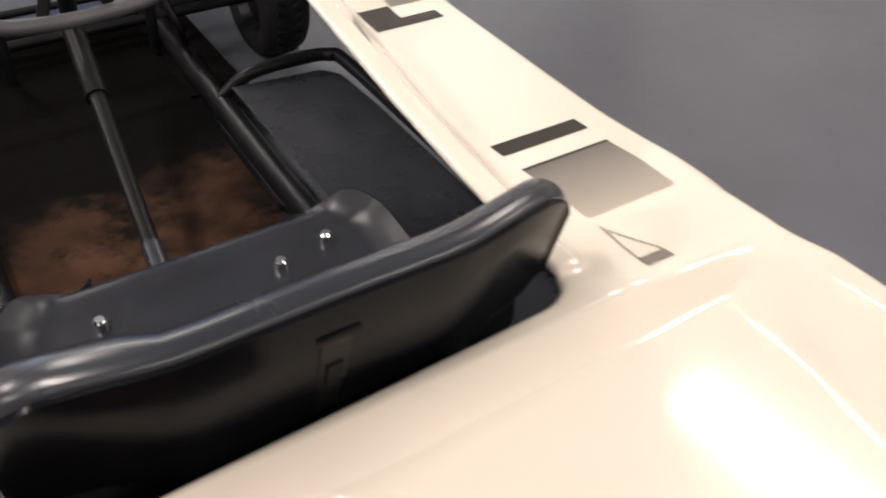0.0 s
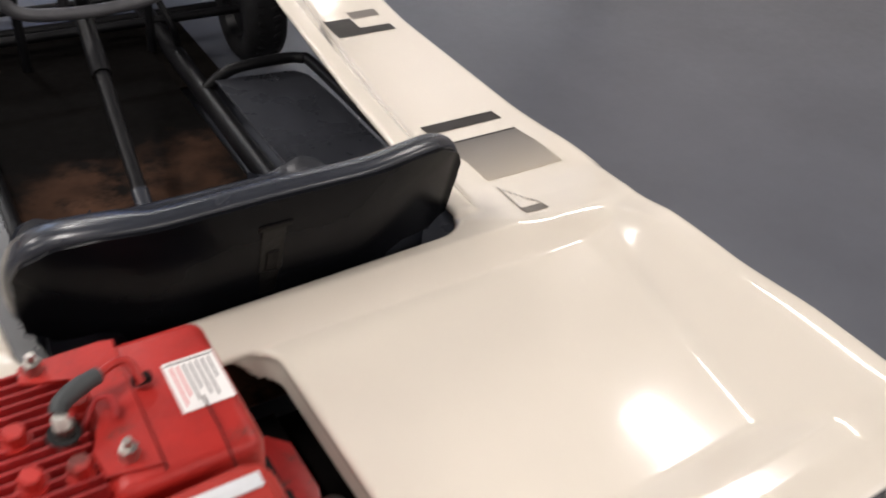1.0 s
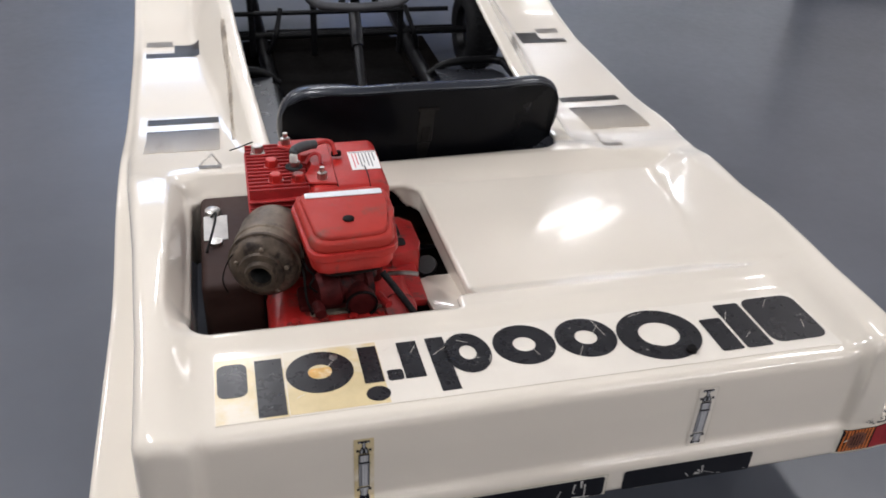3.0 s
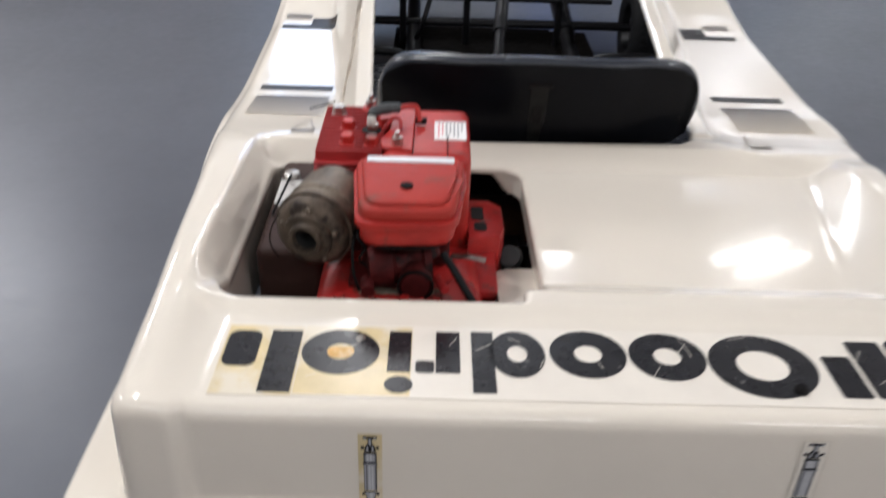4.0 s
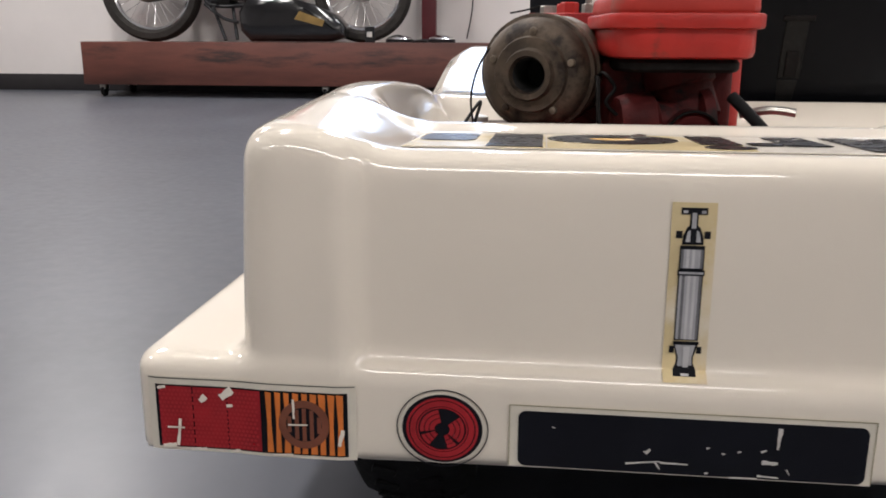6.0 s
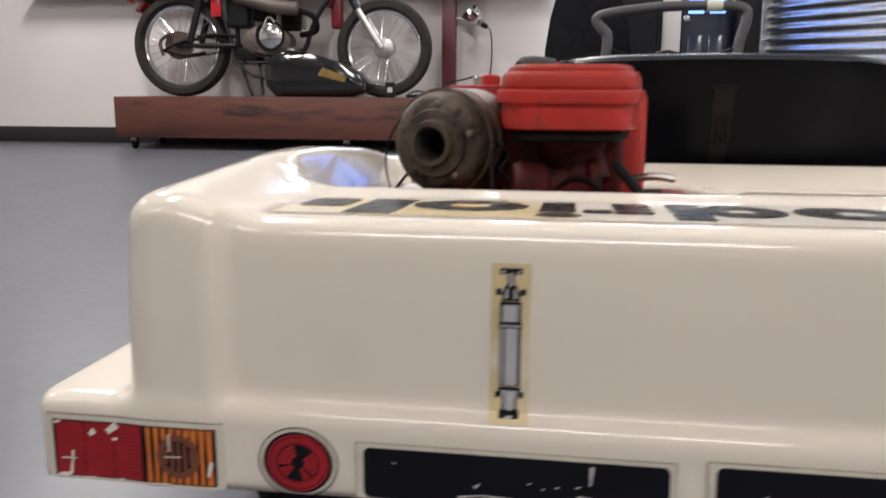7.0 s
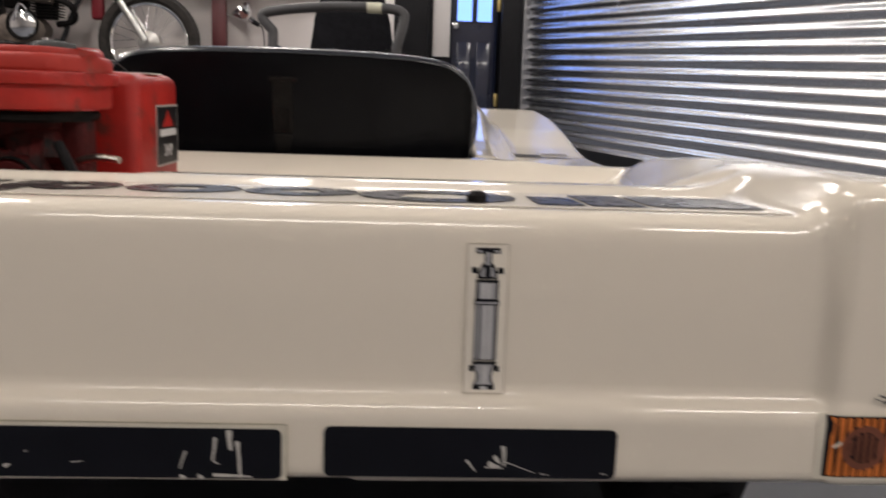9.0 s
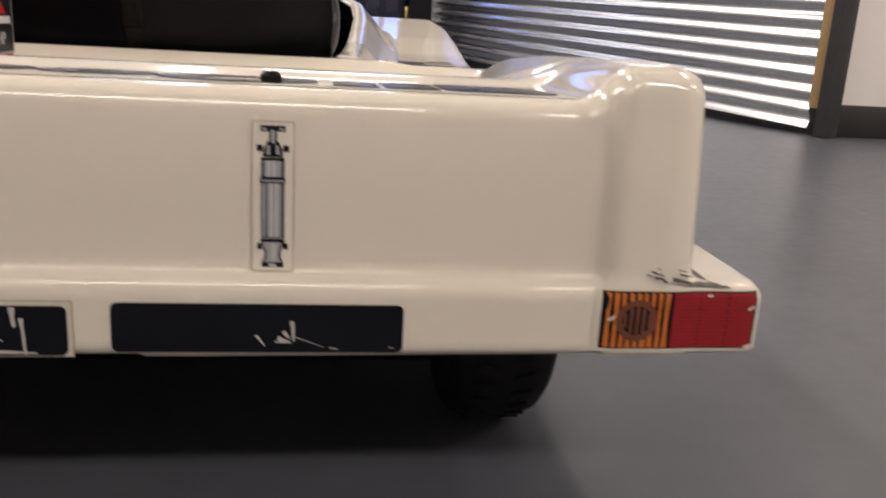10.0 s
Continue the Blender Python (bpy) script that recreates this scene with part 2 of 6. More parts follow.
def ring_shape(cx, cy, r_out, r_in, z0, z1, sx=1.0, sy=1.0, seg=40, m=None, a0=0.0, a1=360.0, bm=None):
    """A flat ring, or a piece of one."""
    b = bmesh.new()
    full = a1 - a0 >= 359.9
    cols = []
    for i in range(seg if full else seg + 1):
        a = radians(a0 + (a1 - a0) * i / seg)
        c, s = math.cos(a) * sx, math.sin(a) * sy
        cols.append([b.verts.new((cx + r * c, cy + r * s, z)) for r, z in ((r_in, z0), (r_out, z0), (r_out, z1), (r_in, z1))])
    n = len(cols)
    for i in range(n if full else n - 1):
        a, c = cols[i], cols[(i + 1) % n]
        for k in range(4):
            b.faces.new((a[k], a[(k + 1) % 4], c[(k + 1) % 4], c[k]))
    if not full:
        b.faces.new(cols[0])
        b.faces.new(cols[-1][::-1])
    if m:
        b.transform(m)
    return join(bm, b) if bm else b


# ---- the moulded body ----
XC = 0.015


def steps(y, *pairs):
    """A smooth curve through (y, value) pairs."""
    ys, vs = np.array([p[0] for p in pairs]), np.array([p[1] for p in pairs])
    return np.interp(y, ys, vs)


def ease(a, b, v):
    t = np.clip((v - a) / (b - a), 0, 1)
    return t * t * (3 - 2 * t)


def slope(t):
    """A straight ramp with short rounded ends."""
    t = np.clip(t, 0, 1)
    return 0.82 * t + 0.18 * t * t * (3 - 2 * t)


def smax(a, b, k):
    h = np.clip(0.5 + 0.5 * (a - b) / k, 0, 1)
    return b + (a - b) * h + k * h * (1 - h)


def smin(a, b, k):
    return -smax(-a, -b, k)


def soft_curve(pairs):
    ys = np.linspace(-0.4, 3.2, 721)
    v = np.interp(ys, [p[0] for p in pairs], [p[1] for p in pairs])
    ker = np.hanning(27)
    v = np.convolve(np.pad(v, 13, mode="edge"), ker / ker.sum(), mode="valid")
    return lambda y: np.interp(y, ys, v)


side_height = soft_curve([(-0.1, 0.374), (0.05, 0.378), (0.16, 0.383), (0.3, 0.387), (0.42, 0.384), (0.6, 0.371), (0.72, 0.356), (0.86, 0.328), (1.0, 0.309), (1.1, 0.301), (1.55, 0.298), (1.7, 0.312), (1.95, 0.35), (2.4, 0.402), (2.7, 0.40)])
plan_half = soft_curve([(-0.1, 0.624), (0.1, 0.626), (0.5, 0.626), (0.8, 0.624), (1.2, 0.628), (1.6, 0.638), (2.2, 0.65), (2.7, 0.6)])
upper_half = soft_curve([(-0.1, 0.553), (0.2, 0.562), (0.45, 0.578), (0.6, 0.592), (0.75, 0.607), (0.9, 0.615), (1.2, 0.622), (1.6, 0.632), (2.2, 0.645), (2.7, 0.59)])
hole_half = soft_curve([(0.6, 0.292), (0.76, 0.297), (1.3, 0.33), (1.7, 0.352), (2.0, 0.35), (2.3, 0.30), (2.6, 0.2)])
rim_height = soft_curve([(0.7, 0.347), (0.95, 0.345), (1.2, 0.352), (1.5, 0.38), (1.9, 0.425), (2.3, 0.468), (2.7, 0.45)])


def wall_foot(y):
    """Where the basin's right wall meets its floor; it steps out at the tail shelf."""
    line = np.interp(y, [0.25, 0.70, 0.9], [0.383, 0.478, 0.50])
    return 0.474 + (line - 0.474) * slope((y - 0.247) / 0.055)


def shelf_z(y):
    return 0.3600 - 0.043 * (y - 0.04) + 0.0080 * ease(0.185, 0.225, y)


def deck(x, y):
    floor_ = 0.334 - 0.05 * (y - 0.3)
    shelf = shelf_z(y)
    h = shelf + (floor_ - shelf) * slope((y - 0.252) / 0.052)
    return h + (0.3445 - floor_) * slope((y - 0.690) / 0.046)


def hull_top(x, y):
    xr = np.abs(x - XC)
    right = ease(0.30, 0.44, x)
    side = side_height(y) + right * (0.012 * ease(0.24, 0.03, y) - 0.006 * ease(0.20, 0.36, y) * ease(0.78, 0.62, y) - 0.012 * ease(0.635, 0.725, y) * ease(0.97, 0.84, y))
    beside_bay = ease(0.205, 0.245, y) * ease(0.72, 0.68, y)
    foot = np.where(x > 0, wall_foot(y), 0.468 + 0.018 * beside_bay)
    crest = np.minimum(0.492 + 0.10 * np.maximum(y, 0), np.where(x > 0, 0.524, 0.514))
    fade = ease(0.74, 0.80, y)
    base = deck(x, y) * (1 - fade) + side * fade
    on_shelf = ease(0.28, 0.23, y)
    wall = base + (side - base) * (xr - foot) / np.maximum(crest - foot, 0.02)
    top = smin(smax(base, wall, 0.006 + 0.012 * on_shelf + 0.014 * ease(0.55, 0.68, y)), side, 0.010 + 0.005 * on_shelf)
    inner = np.abs(x) - hole_half(y)
    rim = rim_height(y) - 1.1 * np.maximum(0, inner - 0.035) - 0.4 * ease(0.80, 0.70, y)
    return smax(top, rim, 0.014)


def bay(x, y):
    q = np.hypot(np.maximum(np.abs(x + 0.247) - 0.185, 0), np.maximum(np.abs(y - 0.459) - 0.200, 0)) - 0.033
    notch = np.hypot(np.maximum(np.abs(x - 0.02) - 0.062, 0), np.maximum(np.abs(y - 0.20) - 0.046, 0)) - 0.018
    return smax(q, -notch, 0.008)


def cockpit(x, y):
    across = np.abs(x) - hole_half(y)
    ends = np.abs(y - 0.033 * x * ease(1.2, 0.9, y) - 1.55) - 0.798
    return smax(across, ends, 0.05)


def outer(x, y, z):
    xr = np.abs(x - XC)
    nose = (y - 2.72)
    pilaster = 0.0125 * ease(0.471, 0.490, np.abs(x - 0.023))
    tuck = 0.015 * ease(0, 0.2, x) * ease(0.35, 0.52, y) * ease(0.88, 0.72, y)
    up = smax(np.abs(x - 0.022) + tuck - upper_half(y) + 0.04 * (z - 0.30) * ease(1.0, 0.6, y), 0.003 - pilaster + 0.05 * np.maximum(z - 0.3, 0) - y, 0.030)
    up = smax(up, nose, 0.05)
    steep = ease(0.205, 0.245, y) * ease(0.72, 0.68, y) * ease(-0.455, -0.475, x) * ease(-0.525, -0.505, x)
    up = smax(up, (z - hull_top(x, y)) * (0.9 - 0.45 * steep), 0.022)
    low = smax(xr - plan_half(y), -0.010 - y, 0.022)
    low = smax(low, nose, 0.05)
    ledge = 0.224 + (side_height(y) - 0.236) * ease(0.45, 0.95, y)
    low = smax(low, z - np.minimum(ledge, side_height(y) - 0.012), 0.013)
    return smin(up, low, 0.009)


SHELL = 0.012


def body_field(x, y, z):
    o = outer(x, y, z)
    sh = np.maximum(o, -(o + SHELL))
    b2 = bay(x, y)
    top = hull_top(x, y)
    drop = 0.017 + 0.118 * ease(-0.36, -0.43, x) + 0.036 * ease(-0.085, -0.045, x) * ease(0.27, 0.30, y)
    flange = smax(np.abs(b2 - 0.0105) - 0.0090, np.maximum(z - top + 0.0075, (top - drop) - z), 0.003)
    sh = smin(sh, flange, 0.004)
    sh = smax(sh, -b2, 0.007)
    sh = smax(sh, -cockpit(x, y), 0.010)
    return np.maximum(sh, 0.1615 + 0.0085 * x - z)


def surface_net(f, lo, hi, h):
    n = [int(math.ceil((b - a) / h)) + 1 for a, b in zip(lo, hi)]
    ax = [(a + h * np.arange(k)) for a, k in zip(lo, n)]
    x, y, z = ax[0][:, None, None], ax[1][None, :, None], ax[2][None, None, :]
    v = np.broadcast_to(f(x, y, z), n).astype(np.float32)
    neg = v < 0
    c = [slice(None, -1), slice(1, None)]
    count = np.zeros([k - 1 for k in n], np.int8)
    for i in (0, 1):
        for j in (0, 1):
            for k in (0, 1):
                count += neg[c[i], c[j], c[k]]
    cell = (count > 0) & (count < 8)
    idx = -np.ones(cell.shape, np.int64)
    ii = np.argwhere(cell)
    idx[cell] = np.arange(len(ii))
    pos = np.zeros((len(ii), 3))
    num = np.zeros(len(ii))
    corner = lambda i, j, k: v[ii[:, 0] + i, ii[:, 1] + j, ii[:, 2] + k]
    for axis in range(3):
        for a in (0, 1):
            for b in (0, 1):
                o0 = [a, b]
                o0.insert(axis, 0)
                o1 = list(o0)
                o1[axis] = 1
                p, q = corner(*o0), corner(*o1)
                hit = (p < 0) != (q < 0)
                t = np.where(hit, p / np.where(p == q, 1, p - q), 0)
                off = np.array(o0, float)[None, :].repeat(len(ii), 0)
                off[:, axis] = t
                pos += off * hit[:, None]
                num += hit
    pos = (ii + pos / num[:, None]) * h + np.array(lo)
    first = pos.copy()
    for _ in range(3):
        e = 0.0015
        X, Y, Z = pos.T
        val = f(X, Y, Z)
        g = np.stack([(f(X + e, Y, Z) - f(X - e, Y, Z)), (f(X, Y + e, Z) - f(X, Y - e, Z)), (f(X, Y, Z + e) - f(X, Y, Z - e))], 1) / (2 * e)
        ln = np.maximum((g ** 2).sum(1), 0.05)
        pos -= np.clip(val / ln, -0.0012, 0.0012)[:, None] * g * 0.8
    worse = np.abs(f(*pos.T)) > np.minimum(0.0006, np.abs(f(*first.T)))
    pos[worse] = first[worse]
    faces = []
    for axis in range(3):
        s0, s1 = [slice(None)] * 3, [slice(None)] * 3
        s0[axis], s1[axis] = slice(None, -1), slice(1, None)
        a, b = neg[tuple(s0)], neg[tuple(s1)]
        e = np.argwhere(a != b)
        u, w = [k for k in range(3) if k != axis]
        e = e[(e[:, u] > 0) & (e[:, w] > 0) & (e[:, u] < n[u] - 1) & (e[:, w] < n[w] - 1)]
        flip = a[tuple(e.T)]
        quad = []
        for du, dw in ((1, 1), (0, 1), (0, 0), (1, 0)):
            q = e.copy()
            q[:, u] -= du
            q[:, w] -= dw
            quad.append(idx[tuple(q.T)])
        quad = np.stack(quad, 1)
        if axis == 1:
            flip = ~flip
        quad[~flip] = quad[~flip][:, ::-1]
        faces.append(quad)
    return pos, np.concatenate(faces)


def net_mesh(name, pos, faces, mats, pick):
    me = bpy.data.meshes.new(name)
    me.vertices.add(len(pos))
    me.vertices.foreach_set("co", pos.ravel())
    me.loops.add(faces.size)
    me.loops.foreach_set("vertex_index", faces.ravel().astype(np.int32))
    me.polygons.add(len(faces))
    me.polygons.foreach_set("loop_start", np.arange(0, faces.size, 4, dtype=np.int32))
    for m in mats:
        me.materials.append(m)
    me.polygons.foreach_set("material_index", pick.astype(np.int32))
    me.update(calc_edges=True)
    me.validate()
    me.shade_smooth()
    return me


kart = thing("go_kart", "cream fibreglass go-kart with a red petrol engine on the grey floor", "go-kart")
pos, faces = surface_net(body_field, (-0.68, -0.06, 0.14), (0.71, 2.80, 0.52), 0.0055)
mid = pos[faces].mean(1)
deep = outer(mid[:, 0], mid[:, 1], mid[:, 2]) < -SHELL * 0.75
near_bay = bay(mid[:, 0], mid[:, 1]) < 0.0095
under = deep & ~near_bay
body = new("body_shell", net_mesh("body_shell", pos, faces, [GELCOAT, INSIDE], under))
body.parent = kart
tagged(body, "glossy cream moulded fibreglass shell")

b = prism(rounded(-0.086, 0.004, 0.0, 0.190, 0.020, 5), -0.005, 0.005, 0.0035, 2, pose(0, 0.236, 0.312, -11.5, 0, 0))
part("bay_corner_ledge", b, GELCOAT, kart, "cream moulded ledge in the corner of the engine bay")

# ---- engine ----
engine = part("engine", box(-0.348, -0.110, 0.226, 0.42, 0.17, 0.322, 0.034, 3), RED_CHIP, kart, "small red single-cylinder petrol engine with chipped paint")
b = box(-0.352, -0.262, 0.455, 0.630, 0.25, 0.372, 0.004)
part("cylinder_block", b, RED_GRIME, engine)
fin = box(-0.362, -0.258, 0.452, 0.632, 0, 0.0035, 0.001, 1)
fin_ob = part("cooling_fin", fin, RED_DARK, engine)
fin_ob.location.z = 0.360
for k in range(1, 9):
    o = new("cooling_fin", fin_ob.data)
    o.parent, o.location.z = engine, 0.360 + k * 0.0095
part("head_core", box(-0.350, -0.268, 0.464, 0.620, 0.365, 0.446, 0.004), RED_DARK, engine)
fin = box(-0.360, -0.262, 0, 0.0035, 0.432, 0.4565, 0.001, 1)
fin_ob = part("head_fin", fin, RED_DARK, engine)
fin_ob.location.y = 0.462
for k in range(1, 14):
    o = new("head_fin", fin_ob.data)
    o.parent, o.location.y = engine, 0.462 + k * 0.0124
for hx, hy in ((-0.338, 0.60), (-0.318, 0.545), (-0.315, 0.492), (-0.278, 0.487), (-0.262, 0.560)):
    hb = lathe([(0, 0), (0.0105, 0), (0.0105, 0.012), (0.009, 0.0135), (0.0, 0.0135)], pose(hx, hy, 0.4555), 6)
    lathe([(0, -0.004), (0.013, -0.004), (0.013, 0), (0, 0)], pose(hx, hy, 0.4555), 20, hb)
    part("head_bolt", hb, STEEL if hy > 0.59 else RED, engine)
# blower housing over the flywheel
b = box(-0.262, -0.128, 0.448, 0.632, 0.20, 0.4550, 0.016, 4)
shroud = part("blower_housing", b, RED, engine, "red sheet-metal cooling shroud")
b = prism([(-0.262, 0.470), (-0.216, 0.462), (-0.214, 0.630), (-0.228, 0.633), (-0.300, 0.631), (-0.303, 0.609), (-0.284, 0.600), (-0.262, 0.596), (-0.252, 0.575), (-0.250, 0.535), (-0.258, 0.512), (-0.266, 0.500)], 0.4548, 0.4594, 0.0015, 1)
part("shroud_lip", b, RED, engine)
part("shroud_seam", box(-0.2165, -0.2145, 0.456, 0.628, 0.4553, 0.4567, 0.0004, 1), GREASE, engine)
sm = pose(-0.130, 0.512, 0.255, 0, 90, 0)
part("recoil_starter", lathe([(0, 0.040), (0.045, 0.040), (0.058, 0.036), (0.062, 0.028), (0.062, -0.01), (0, -0.01)], sm, 40), RED_CHIP, engine)
part("starter_bracket", prism([(-0.128, 0.43), (-0.078, 0.442), (-0.070, 0.47), (-0.072, 0.535), (-0.092, 0.556), (-0.128, 0.556)], 0.20, 0.327, 0.005, 2), RED_CHIP, engine)
# flat black patches paint the dark of the bracket's slots
for y0, y1, x0 in ((0.455, 0.480, -0.118), (0.488, 0.530, -0.122)):
    part("bracket_hole_dark", prism(rounded(x0, x0 + 0.020, y0, y1, 0.006), 0.3272, 0.3282), SOOT_HOLE, engine)
for bx, by in ((-0.288, 0.618), (-0.239, 0.481)):
    sb = lathe([(0, 0), (0.014, 0), (0.014, 0.003), (0.0085, 0.003), (0.0085, 0.015), (0, 0.017)], pose(bx, by, 0.4560), 6)
    lathe([(0.004, 0.012), (0.004, 0.022), (0, 0.022)], pose(bx, by, 0.4585), 12, sb)
    part("shroud_bolt", sb, STEEL, engine)
part("clip", box(-0.214, -0.196, 0.556, 0.566, 0.458, 0.468, 0.003), GREASE, engine)
part("housing_label", box(-0.184, -0.134, 0.509, 0.577, 0.4550, 0.4560, 0.0003, 1), material("white_label", (0.78, 0.76, 0.74), 0.5, vary=0.04), engine, "white printed instruction label")
LABEL_INK = material("label_ink", (0.12, 0.11, 0.11), 0.5)
LABEL_RED = material("label_red_ink", (0.6, 0.08, 0.09), 0.5)
for k in range(7):
    w = (0.038, 0.030, 0.036, 0.026, 0.034, 0.037, 0.02)[k]
    part("label_line", box(-0.178 + k * 0.006, -0.1762 + k * 0.006, 0.565 - w * 1.3, 0.568, 0.4562, 0.4565), LABEL_RED if k in (0, 1) else LABEL_INK, engine)
part("label_rule", box(-0.182, -0.136, 0.5715, 0.5732, 0.4562, 0.4565), LABEL_INK, engine)
wire = tube([(-0.162, 0.520, 0.4575), (-0.164, 0.49, 0.466), (-0.164, 0.462, 0.466), (-0.163, 0.43, 0.45)], 0.0010, 6)
part("stray_wire", wire, GREASE, engine)
# side decal of the housing: plain shapes
part("side_decal", box(-0.1285, -0.1272, 0.525, 0.640 - 0.02, 0.340, 0.414, 0.0004, 1), BLACK_PAINT, engine, "black, white and red side decal")
part("decal_border", box(-0.1283, -0.1276, 0.5225, 0.6225, 0.3375, 0.4165), material("decal_edge", (0.45, 0.43, 0.41), 0.4), engine)
tri = prism([(-0.026, 0), (0.026, 0), (0, 0.022)], 0, 0.0006, m=pose(-0.1271, 0.572, 0.388, 90, 0, 90))
part("decal_triangle", tri, RED, engine)
part("decal_bar", box(-0.1271, -0.1264, 0.535, 0.61, 0.376, 0.385), material("decal_white", (0.7, 0.7, 0.7), 0.4), engine)
# spark plug and lead
PORCELAIN = material("plug_porcelain", (0.62, 0.60, 0.55), 0.3, vary=0.1)
part("spark_plug", lathe([(0, 0), (0.013, 0), (0.013, 0.008), (0.0085, 0.009), (0.0085, 0.022), (0, 0.022)], pose(-0.281, 0.533, 0.446, 0, 6, 0), 18), STEEL, engine)
# a flat black disc paints the dark of the cavity round the plug
part("plug_recess_dark", lathe([(0, 0), (0.015, 0), (0.015, 0.0012), (0, 0.0012)], pose(-0.281, 0.533, 0.4570), 24), SOOT_HOLE, engine)
part("plug_insulator", lathe([(0, 0), (0.0072, 0), (0.0068, 0.012), (0.0055, 0.014), (0, 0.014)], pose(-0.281, 0.533, 0.467), 16), PORCELAIN, engine)
part("plug_cap", tube([(-0.281, 0.536, 0.480), (-0.278, 0.541, 0.4835), (-0.268, 0.549, 0.485), (-0.252, 0.558, 0.484), (-0.240, 0.564, 0.482)], [0.0078, 0.0086, 0.0088, 0.0080, 0.0066], 14), GREY_RUBBER, engine, "weathered grey rubber spark plug cap")
part("plug_lead", tube([(-0.24, 0.564, 0.482), (-0.224, 0.572, 0.482), (-0.212, 0.570, 0.479), (-0.207, 0.556, 0.463)], 0.0042, 10), RED, engine)
part("lead_loop", tube([(-0.262, 0.535, 0.46), (-0.25, 0.545, 0.472), (-0.238, 0.54, 0.474), (-0.236, 0.527, 0.463)], 0.003, 8), RED_DARK, engine)
# air cleaner in the shape of a small tank
TANK = [(-0.292, 0.40), (-0.288, 0.412), (-0.275, 0.418), (-0.165, 0.424), (-0.150, 0.418), (-0.143, 0.405), (-0.143, 0.375), (-0.150, 0.350), (-0.150, 0.330), (-0.155, 0.290), (-0.163, 0.276), (-0.178, 0.270), (-0.258, 0.266), (-0.272, 0.272), (-0.280, 0.286)]
def grow_tank(d):
    return [(x + d * math.copysign(min(1, abs(x + 0.216) / 0.04), x + 0.216), y + d * math.copysign(min(1, abs(y - 0.345) / 0.04), y - 0.345)) for x, y in TANK]


tank = part("air_cleaner", prism(TANK, 0.412, 0.444, 0.006, 2), RED, engine, "red pressed-steel air cleaner with a dusty lid")
part("air_cleaner_rim", prism(grow_tank(0.006), 0.438, 0.4515, 0.0025, 2), RED, engine)
DUSTY = material("dusty_red_paint", (0.37, 0.029, 0.020), 0.55, spec=0.3, vary=0.12, scale=14, second=(0.17, 0.058, 0.042), spots=0.17, spot_scale=13)
part("air_cleaner_lid", prism(grow_tank(0.002), 0.4495, 0.4690, 0.0060, 3, taper=0.975), DUSTY, engine)
part("lid_top", prism(grow_tank(-0.006), 0.4660, 0.4756, 0.0035, 2, taper=0.975), DUSTY, engine)
part("lid_strip", box(-0.277, -0.155, 0.388, 0.4035, 0.4755, 0.4772, 0.0004, 1, m=pose(0, 0, 0)), material("faded_foil_strip", (0.62, 0.64, 0.66), 0.35, vary=0.12, scale=40), engine, "faded silver label strip")
part("lid_stud", lathe([(0, 0), (0.0088, 0), (0.0088, 0.003), (0.006, 0.0045), (0, 0.0045)], pose(-0.219, 0.318, 0.4755), 8), GREASE, engine)
# muffler
ma, mb = Vector((-0.356, 0.305, 0.396)), Vector((-0.318, 0.445, 0.398))
mm = along(ma, mb)
part("muffler", lathe([(0.0522, 0.035), (0.0542, 0.0376), (0.0539, 0.056), (0.0561, 0.058), (0.0561, 0.068), (0.0546, 0.07), (0.0549, 0.11), (0.0511, 0.125), (0.0333, 0.13), (0.0, 0.13)], mm, 44), MUFFLER, engine, "sooty steel exhaust muffler")
part("muffler_cap", lathe([(0.0161, 0.004), (0.0178, -0.004), (0.0228, -0.004), (0.025, 0.004), (0.0272, 0.0046), (0.0344, 0.0052), (0.0361, 0.01), (0.0427, 0.012), (0.0488, 0.017), (0.0524, 0.024), (0.0533, 0.03), (0.0568, 0.0312), (0.0568, 0.036), (0.0533, 0.0362)], mm, 44), MUFFLER_CAP, engine, "soot-blackened stepped end cap")
part("muffler_bore", lathe([(0.0161, 0.004), (0.0148, 0.006), (0.0148, 0.05), (0, 0.05)], mm, 28), SOOT_HOLE, engine)
for k in range(5):
    a = radians(72 * k + 20)
    part("cap_rivet", lathe([(0, -0.003), (0.0032, -0.002), (0.0042, 0.002), (0, 0.002)], mm @ pose(0.0400 * math.cos(a), 0.0400 * math.sin(a), 0.0105), 10), MUFFLER, engine)
part("exhaust_stub", rod((-0.32, 0.43, 0.39), (-0.31, 0.48, 0.375), 0.017, seg=18), MUFFLER, engine)
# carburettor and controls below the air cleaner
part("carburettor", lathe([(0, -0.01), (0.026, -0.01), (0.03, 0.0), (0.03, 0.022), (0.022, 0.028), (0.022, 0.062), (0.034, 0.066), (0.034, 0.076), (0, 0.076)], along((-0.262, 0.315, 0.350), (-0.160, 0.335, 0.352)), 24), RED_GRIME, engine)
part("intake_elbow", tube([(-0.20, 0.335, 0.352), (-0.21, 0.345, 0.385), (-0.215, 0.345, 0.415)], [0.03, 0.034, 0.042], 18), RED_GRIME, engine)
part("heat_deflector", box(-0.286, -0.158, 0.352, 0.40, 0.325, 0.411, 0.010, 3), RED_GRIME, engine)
part("air_cleaner_base", prism(grow_tank(-0.010), 0.400, 0.4115, 0.003, 1), GREASE, engine)
part("carburettor_bowl", lathe([(0, 0), (0.019, 0.0), (0.0235, 0.004), (0.0235, 0.045), (0, 0.045)], along((-0.205, 0.278, 0.342), (-0.205, 0.33, 0.344)), 28), RED_GRIME, engine)
